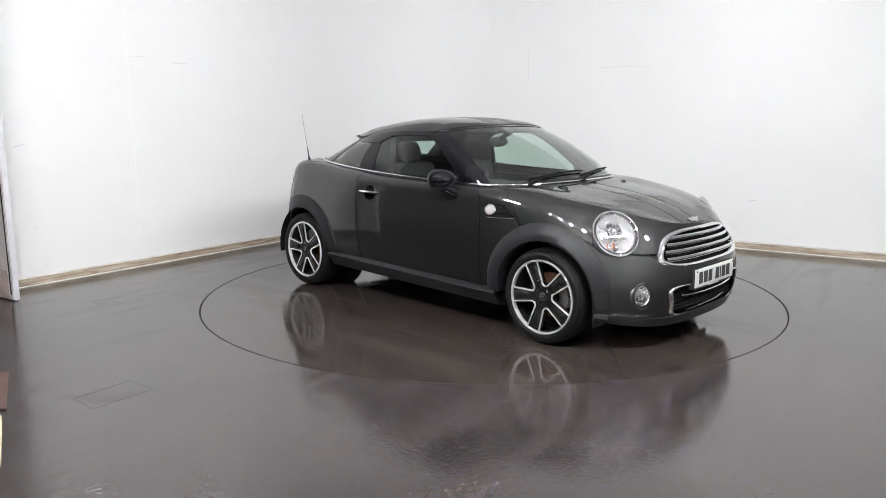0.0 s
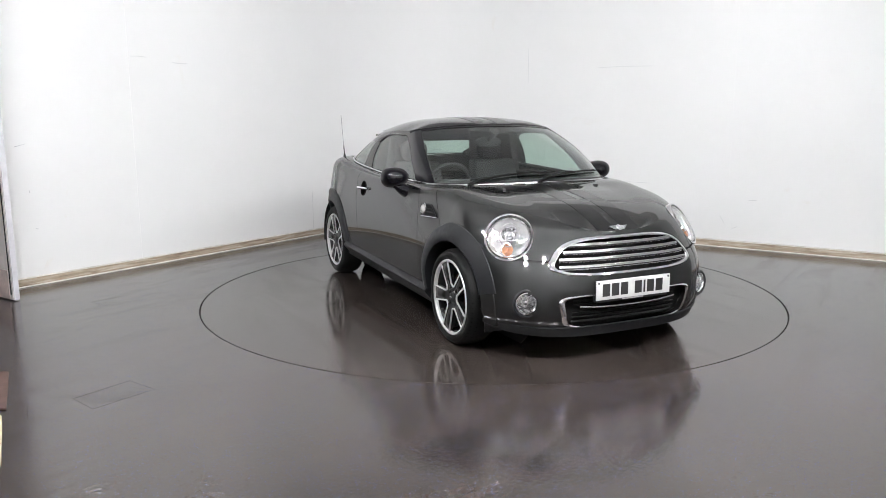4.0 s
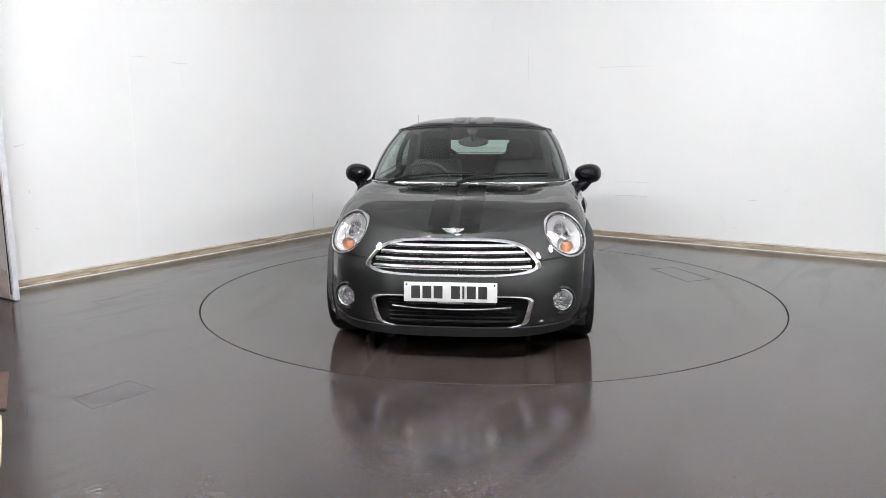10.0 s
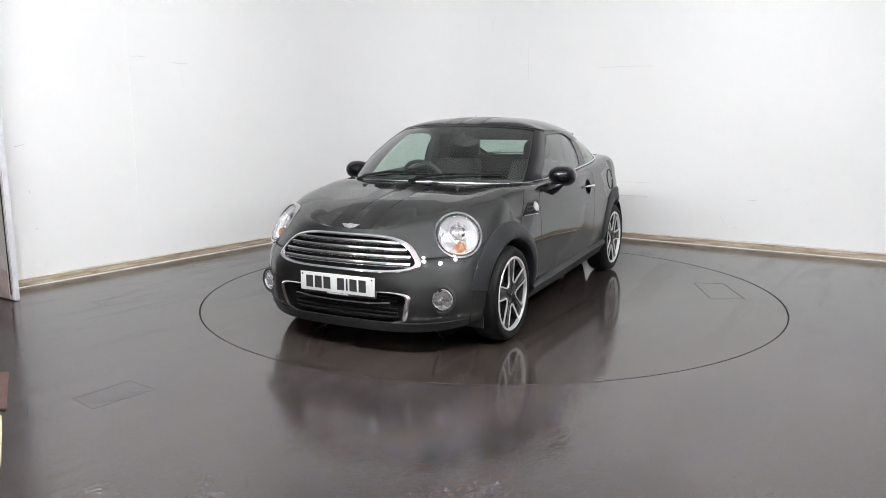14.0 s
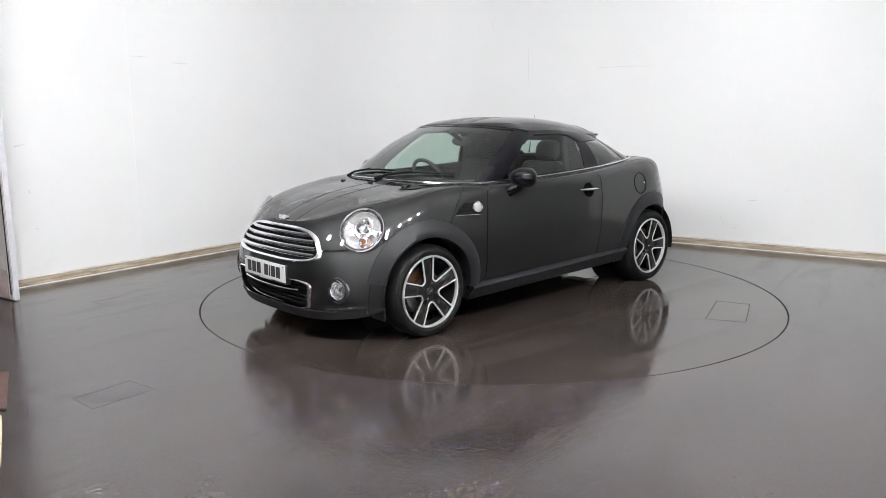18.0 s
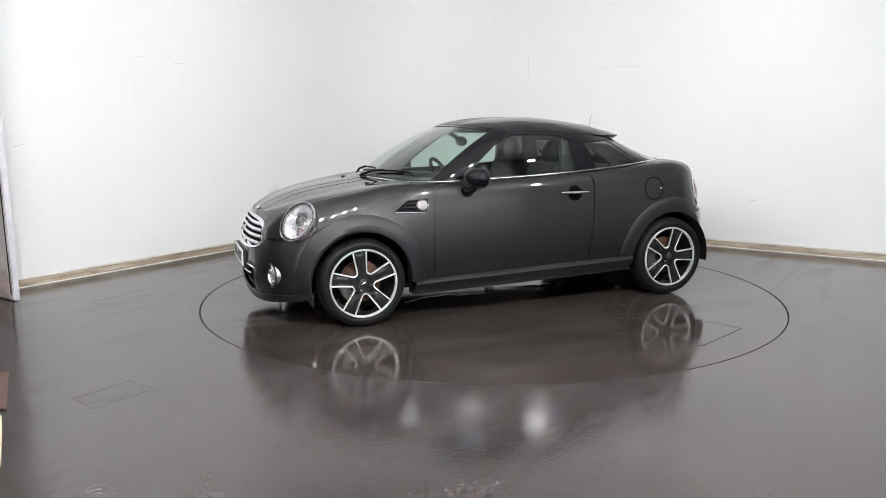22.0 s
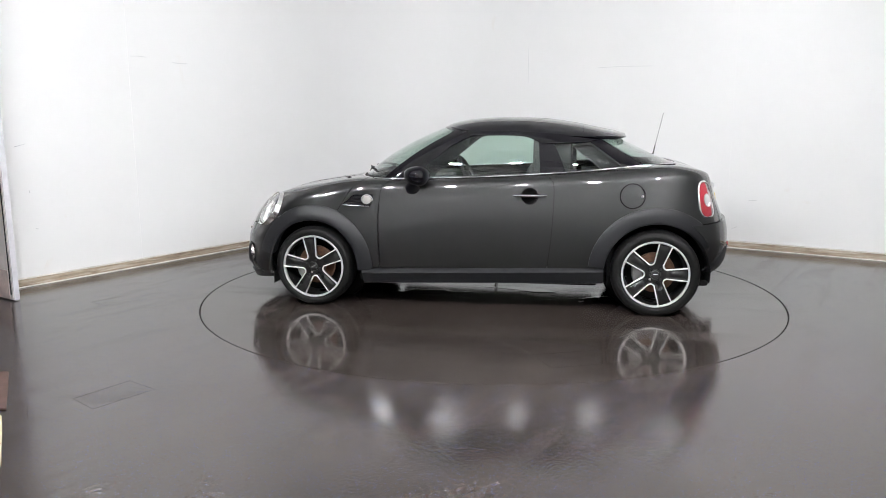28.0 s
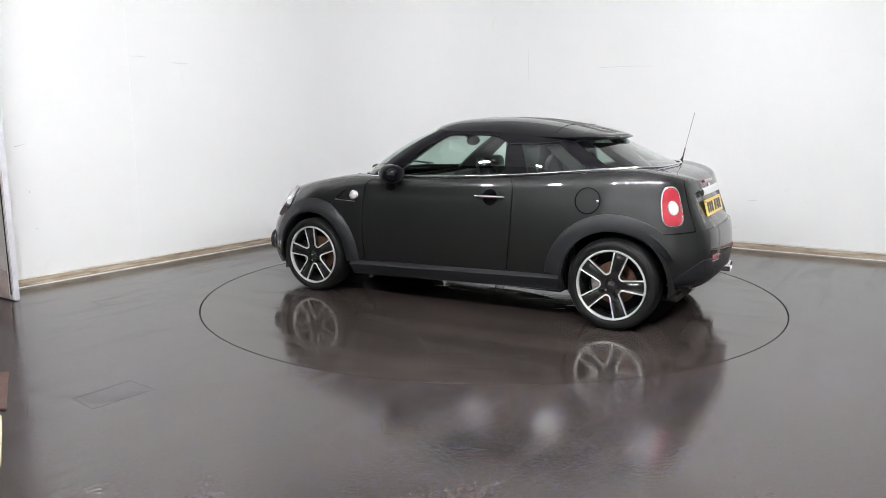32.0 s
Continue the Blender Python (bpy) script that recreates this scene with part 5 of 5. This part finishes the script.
    for x, z in cs:
        q, _ = on_side(x, z, s)
        vs.append(bm.verts.new(q + Vector((0, s * 0.003, 0))))
    f = bm.faces.new(vs)
    bmesh.ops.subdivide_edges(bm, edges=bm.edges[:], cuts=6, use_grid_fill=True)
    for v in bm.verts:
        q, _ = on_side(v.co.x, v.co.z, s)
        v.co.y = q.y + s * 0.003
    bmesh.ops.recalc_face_normals(bm, faces=bm.faces[:])
    part("vent_panel", bm, DEEP, vent)
    for z, x0, x1 in ((0.806, 0.930, 0.856), (0.784, 0.955, 0.850)):
        pts = [on_side(x0 + (x1 - x0) * k / 8, z, s)[0] + Vector((0, s * 0.006, 0)) for k in range(9)]
        part("vent_bar", tube_bm(pts, 0.005, 6), BLACK_GLOSS, vent)
    rim = []
    for (xa, za), (xb, zb) in zip(cs, cs[1:] + cs[:1]):
        rim += [on_side(xa + (xb - xa) * k / 8, za + (zb - za) * k / 8, s)[0] + Vector((0, s * 0.005, 0)) for k in range(8)]
    part("vent_frame", tube_bm(rim, 0.0055, 6, closed=True, up=(0, 1, 0)), BLACK_GLOSS, vent, "gloss black vent frame")
    part("vent_trim", tube_bm([p + Vector((0, s * 0.004, -0.003)) for p in rim[24:] + rim[:1]], 0.0035, 6), BELT, vent, "thin chrome lower edge")
    p, nn = on_side(0.812, 0.799, s)
    rp = part("repeater", squash(lathe_bm([(0, 0.017), (0.012, 0.016), (0.022, 0.013), (0.029, 0.007), (0.031, 0.0)], 28), 1.2, 1.0), WHITE_LENS, vent, "clear round side repeater")
    rp.matrix_local = frame_at(p + 0.004 * nn, nn)
    part("repeater_ring", squash(lathe_bm([(0.030, 0.004), (0.033, 0.010), (0.037, 0.007), (0.038, -0.006)], 28), 1.2, 1.0), BELT, rp, "thin chrome ring")
    # door handle
    hd = new("door_handle")
    hd.parent = car
    tagged(hd, "chrome door handle over a near-black recess disc")
    p, nn = on_side(-0.362, 0.838, s)
    # disc lies on the skin; its near-black colour stands in for the hollow's shade
    rc = part("recess", lathe_bm([(0, 0.0015), (0.030, 0.002), (0.050, 0.0045), (0.056, 0.0035), (0.058, -0.004)], 32), SHADE_AND_JOINT, hd, "near-black disc for the shaded recess")
    rc.matrix_local = frame_at(p, nn)
    part("recess_rim", lathe_bm([(0.0545, 0.0035), (0.057, 0.0055), (0.0595, 0.003), (0.060, -0.003)], 32), BLACK_GLOSS, rc, "glossy rim of the recess")
    pts = [on_side(-0.362 + 0.115 * (k / 6 - 1), 0.843, s)[0] + Vector((0, s * (0.012 + 0.022 * (1 - (k / 6 - 1) ** 2)), 0)) for k in range(13)]
    part("grip", tube_bm(pts, [0.006 + 0.008 * (1 - (k / 6 - 1) ** 2) ** 0.5 for k in range(13)], 10, flat=0.8), CHROME, hd, "chrome handle grip")
    # mirror
    mir = new("wing_mirror")
    mir.parent = car
    tagged(mir, "gloss black oval wing mirror on a stalk")
    bm = bmesh.new()
    bmesh.ops.create_uvsphere(bm, u_segments=28, v_segments=18, radius=1)
    for v in bm.verts:
        v.co = [math.copysign(abs(c) ** 0.92, c) for c in v.co]
        v.co.x = v.co.x * (0.120 if v.co.x > 0 else 0.062)
        v.co.y *= 0.097
        v.co.z *= 0.070 * (1 + 0.10 * v.co.y / 0.098 * s)
    sh = part("mirror_shell", bm, BLACK_GLOSS, mir)
    sh.matrix_local = pose(0.405, s * 0.855, 0.976, 0, -4, s * -6)
    bm = lathe_bm([(0, 0.0), (0.9, 0.0), (1.0, -0.15)], 28)
    for v in bm.verts:
        v.co = (-0.054 + v.co.z * -0.06, v.co.y * 0.090, v.co.x * 0.066)
    gl = part("mirror_glass", bm, CHROME, mir, "mirror glass")
    gl.matrix_local = sh.matrix_local.copy()
    q, _ = on_side(0.56, 0.895, s)
    part("mirror_stalk", tube_bm([(0.475, s * (abs(q.y) - 0.015), 0.878), (0.470, s * (abs(q.y) + 0.022), 0.898), (0.452, s * (abs(q.y) + 0.048), 0.925), (0.430, s * 0.832, 0.955)], [0.056, 0.052, 0.044, 0.042], 16, flat=0.8), BLACK_GLOSS, mir, "black mirror stalk")
    # tail lamp
    p, nn = shot(BODY_TREE, (-3.0, s * 1.72, 0.815), (0.80, -s * 0.60, 0))
    tl = new("tail_lamp")
    tl.parent = car
    tl.matrix_local = frame_at(p, nn)
    tagged(tl, "upright oval red tail lamp with chrome ring")
    def tall(bm):
        for v in bm.verts:
            r = math.hypot(v.co.x, v.co.y)
            if r > 1e-6:
                c, q = abs(v.co.x) / r, abs(v.co.y) / r
                k = (c**3.2 + q**3.2) ** (-1 / 3.2)
                v.co.x *= k * (1 - 0.12 * v.co.y / 0.1)
                v.co.y *= k
        squash(bm, 0.74, 1.20)
        m = frame_at(p, nn)
        for v in bm.verts:
            hit, _ = shot(BODY_TREE, m @ Vector((v.co.x, v.co.y, 0.4)), -nn)
            v.co.z += max(-0.09, (m.inverted() @ hit).z)
        return bm
    part("tail_ring", tall(lathe_bm([(0.110, -0.012), (0.110, 0.003), (0.106, 0.008), (0.101, 0.009), (0.098, 0.003)], 64)), BRIGHT, tl, "chrome lamp ring")
    part("tail_lens", tall(lathe_bm([(0.100, 0.003), (0.09, 0.006), (0.07, 0.010), (0.04, 0.013), (0.02, 0.014), (0.0, 0.014)], 64)), RED, tl, "red lens")
    part("tail_window", squash(lathe_bm([(0.046, 0.004), (0.041, 0.015), (0.018, 0.019), (0.0, 0.020)], 30, Matrix.Translation((0, -0.008, 0))), 0.85, 1.0), REFLECTOR, tl, "clear round reversing lamp")
    part("window_ring", squash(tube_bm([(0.045 * math.cos(k * math.pi / 16), 0.045 * math.sin(k * math.pi / 16) - 0.008, 0.0125) for k in range(32)], 0.003, 6, closed=True), 0.9, 1.0), STEEL, tl, "grey ring")
    part("inner_lens", squash(lathe_bm([(0.028, 0.004), (0.024, 0.011), (0.0, 0.0135)], 24, Matrix.Translation((0, 0.072, -0.001))), 0.95, 1.0), PINK_LENS, tl, "paler red upper lens")

# left fuel flap
flap_line = [Vector((0, 0.0015, 0)) + on_side(-1.062 + 0.083 * math.cos(k * math.pi / 24), 0.846 + 0.083 * math.sin(k * math.pi / 24), 1)[0] for k in range(48)]
part("fuel_flap_joint", tube_bm(flap_line, 0.0034, 6, closed=True, up=(0, 1, 0)), SHADE_AND_JOINT, car, "dark round joint of the fuel flap")
p, nn = on_side(-1.128, 0.846, 1)
part("flap_catch", lathe_bm([(0, 0.003), (0.008, 0.002), (0.010, -0.001)], 12, frame_at(p, nn)), CHROME, car)

# rear: plate, handle bar, aerial, lamps
pr, nr = on_rear(0.003, 0.775)
rp = plate("rear_plate", (pr.x + 0.011, 0, 0.775), -14, 180, PLATE_YELLOW, "yellow rear number plate with plain black bars")
part("boot_handle", tube_bm([(on_rear(y * 0.22 / 8 + 0.001, 0.878)[0].x + 0.010, y * 0.26 / 8, 0.878) for y in range(-8, 9)], 0.032, 12, flat=0.8, up=(1, 0, 0)), CHROME, car, "chrome boot handle bar")
part("boot_emblem", lathe_bm([(0, 0.008), (0.024, 0.006), (0.028, 0.0)], 24, frame_at(on_rear(0, 0.905)[0], on_rear(0, 0.905)[1])), CHROME, car)
part("brake_light", tube_bm([(on_rear(y * 0.13 / 6, 0.945)[0].x - 0.002, y * 0.13 / 6, 0.945) for y in range(-6, 7)], 0.009, 8), RED, car, "red high brake light")
for s in (1, -1):
    q, nn = on_rear(s * 0.30, 0.468)
    fr = part("rear_fog", box_bm(-0.055, 0.055, -0.014, 0.014, -0.004, 0.006, 0.003), PINK_LENS, car, "slim red lamp in the rear bumper")
    fr.matrix_local = frame_at(q + 0.0185 * nn, nn)
    part("fog_trim", box_bm(-0.060, 0.060, -0.030, -0.022, -0.004, 0.006, 0.002), BRIGHT, fr, "bright strip below the lamp")
aer = new("aerial")
aer.parent = car
tagged(aer, "thin black rod aerial")
part("aerial_foot", tube_bm([(-1.30, -0.655, 1.015), (-1.315, -0.655, 1.045), (-1.325, -0.655, 1.075)], [0.022, 0.012, 0.006], 12), BLACK, aer)
part("aerial_rod", tube_bm([(-1.322, -0.655, 1.065), (-1.338, -0.655, 1.14)], 0.0048, 8), BLACK, aer)
part("aerial_tip", tube_bm([(-1.338, -0.655, 1.14), (-1.397, -0.655, 1.413)], 0.0026, 8), HOUSING, aer, "pale grey rod tip")

# wipers
for y0, y1, x_off in ((-0.50, 0.06, 0), (-0.02, 0.56, 0)):
    wp = new("wiper")
    wp.parent = car
    tagged(wp, "black windscreen wiper")
    def scr(y, v):
        t = np.linspace(0, AP0, 200)
        P = cabin_at(t, np.full(200, v))
        i = int(np.argmin(abs(P[:, 1] - abs(y))))
        return Vector((P[i, 0] + 0.011, y, P[i, 2] + 0.010))
    blade = [scr(y0 + (y1 - y0) * k / 12, 0.045 + 0.07 * math.sin(k / 12 * math.pi * 0.6)) for k in range(13)]
    part("wiper_blade", tube_bm(blade, 0.0062, 6), WIPER, wp)
    arm = [scr(y0 - 0.03, -0.02) + Vector((0.02, 0, 0.0)), scr(y0 + 0.06, 0.03) + Vector((0.008, 0, 0.009)), scr((y0 + y1) / 2, 0.10) + Vector((0.006, 0, 0.009))]
    part("wiper_arm", tube_bm(arm, [0.012, 0.009, 0.005], 8), WIPER, wp)

# ---- interior ----
part("dashboard", join_bm(box_bm(0.36, 0.78, -0.66, 0.66, 0.62, 0.90, 0.06, 4), box_bm(0.30, 0.50, -0.60, -0.18, 0.74, 0.94, 0.05, 4)), TRIM, car, "black dashboard")
stw = new("steering_wheel")
stw.parent = car
tagged(stw, "black three-spoke steering wheel")
ringp = [(0.182 * math.cos(k * math.pi / 20), 0.182 * math.sin(k * math.pi / 20), 0) for k in range(40)]
part("wheel_rim", tube_bm(ringp, 0.016, 10, closed=True), TRIM, stw)
part("wheel_boss", lathe_bm([(0, 0.02), (0.05, 0.015), (0.065, -0.01), (0.05, -0.04)], 24), BLACK, stw)
for a in (0, 180, 270):
    c, s = math.cos(radians(a)), math.sin(radians(a))
    part("wheel_spoke", tube_bm([(0.05 * c, 0.05 * s, -0.005), (0.175 * c, 0.175 * s, -0.002)], 0.014, 8), SATIN if a != 270 else BLACK, stw)
stw.matrix_local = frame_at(Vector((0.22, -0.36, 0.885)), Vector((-0.88, 0, 0.47)))


def seat_back(m):
    seat = new("car_seat")
    seat.parent = car
    tagged(seat, "dark fabric bucket seat with headrest")
    part("cushion", box_bm(-0.24, 0.26, -0.25, 0.25, 0.0, 0.16, 0.05, 4), SEAT, seat)
    bm = box_bm(-0.06, 0.06, -0.25, 0.25, 0.0, 0.58, 0.045, 4)
    for v in bm.verts:
        v.co.y *= 1 - 0.22 * max(0, v.co.z / 0.58) ** 2
        v.co.x -= 0.24 + 0.30 * v.co.z
        v.co.z += 0.10
    part("backrest", bm, SEAT, seat)
    bm = bmesh.new()
    bmesh.ops.create_uvsphere(bm, u_segments=24, v_segments=16, radius=1)
    for v in bm.verts:
        v.co = [math.copysign(abs(c) ** 0.72, c) * r for c, r in zip(v.co, (0.05, 0.115, 0.088))]
        v.co.z += 0.088
        v.co.x += -0.43 - 0.15 * v.co.z
        v.co.z += 0.67
    part("headrest", bm, SEAT, seat)
    seat.matrix_local = m
    return seat


seat_back(pose(0.02, -0.35, 0.36))
seat_back(pose(0.02, 0.35, 0.36))
for s in (1, -1):
    hoop = [(-0.66, s * (0.36 + 0.17 * math.cos(k * math.pi / 12)), 0.96 + 0.16 * math.sin(k * math.pi / 12) ** 0.7) for k in range(13)]
    part("roll_hoop", tube_bm(hoop, 0.018, 10), TRIM, car, "black roll hoop behind a seat")
    part("door_card", surface_patch(body_at, float(at_x(0.62)), float(at_x(-0.48)), 1.0, 4.2, 12, 12, -0.06, 0, "", False, s), TRIM, car)
for s in (1, -1):
    bm = box_bm(-0.64, -0.37, 0.555, 0.625, 0.93, 1.25, 0.02, 2)
    for v in bm.verts:
        v.co.y = s * (v.co.y - 0.16 * (v.co.z - 0.95))
    if s < 0:
        bmesh.ops.reverse_faces(bm, faces=bm.faces[:])
    part("pillar_trim", bm, TRIM, car, "black inner pillar trim")
    bm = box_bm(-1.16, -0.90, 0.49, 0.55, 0.97, 1.18, 0.02, 2)
    for v in bm.verts:
        v.co.y = s * (v.co.y - 0.20 * (v.co.z - 0.97))
        v.co.x += 1.25 * (v.co.z - 0.97)
    if s < 0:
        bmesh.ops.reverse_faces(bm, faces=bm.faces[:])
    part("pillar_trim", bm, TRIM, car, "black inner pillar trim")
part("mirror_inside", squash(lathe_bm([(0, 0.012), (0.034, 0.010), (0.040, 0.0), (0.034, -0.012), (0, -0.016)], 32, pose(0.20, 0, 1.20, 0, 90, 0)), 1.0, 2.9), BLACK, car, "black rear-view mirror")
part("mirror_mount", tube_bm([(0.21, 0, 1.21), (0.27, 0, 1.25), (0.30, 0, 1.285)], [0.012, 0.02, 0.04], 10), BLACK, car)


# dark partition behind the seats, open in the middle
for y0, y1, z0, z1 in ((-0.60, -0.275, 0.93, 1.270), (0.275, 0.60, 0.93, 1.270), (-0.275, 0.275, 0.93, 1.066), (-0.275, 0.275, 1.192, 1.290)):
    bm = box_bm(-0.665, -0.635, y0, y1, z0, z1, 0.01, 2)
    for v in bm.verts:
        v.co.y *= 1 - 0.07 * max(0, v.co.z - 1.0) / 0.18
        v.co.x += 0.15 * (v.co.z - 0.93)
    part("rear_partition", bm, TRIM, car, "black carpeted partition behind the seats")
for s in (1, -1):
    part("pillar_trim", surface_patch(cabin_at, 0.765, 1.015, 0.0, 1.0, 14, 20, -0.02, 0.010, "i0 i1", False, s), TRIM, car, "black inner pillar trim")

# panes let the studio light in
for ob in car.children:
    if ob.name.split(".")[0] in ("windscreen", "side_window", "quarter_window", "rear_window"):
        ob.visible_shadow = False


# ---- what moves ----
def heading(t):
    """The turntable's angle in degrees: an almost even turn."""
    return -40.63 - 5.2249 * t - 2.365e-3 * t * t + 1.018e-4 * t**3


def motions():
    turn = [(2.0 * k, pose(0, 0, 0, 0, 0, heading(2.0 * k))) for k in range(17)]
    walk(turntable, turn)
    walk(car, [(float(k), pose(0, 0, 0, 0, 0, heading(k)) @ pose(-0.011, -0.104, 0)) for k in range(33)])


motions()
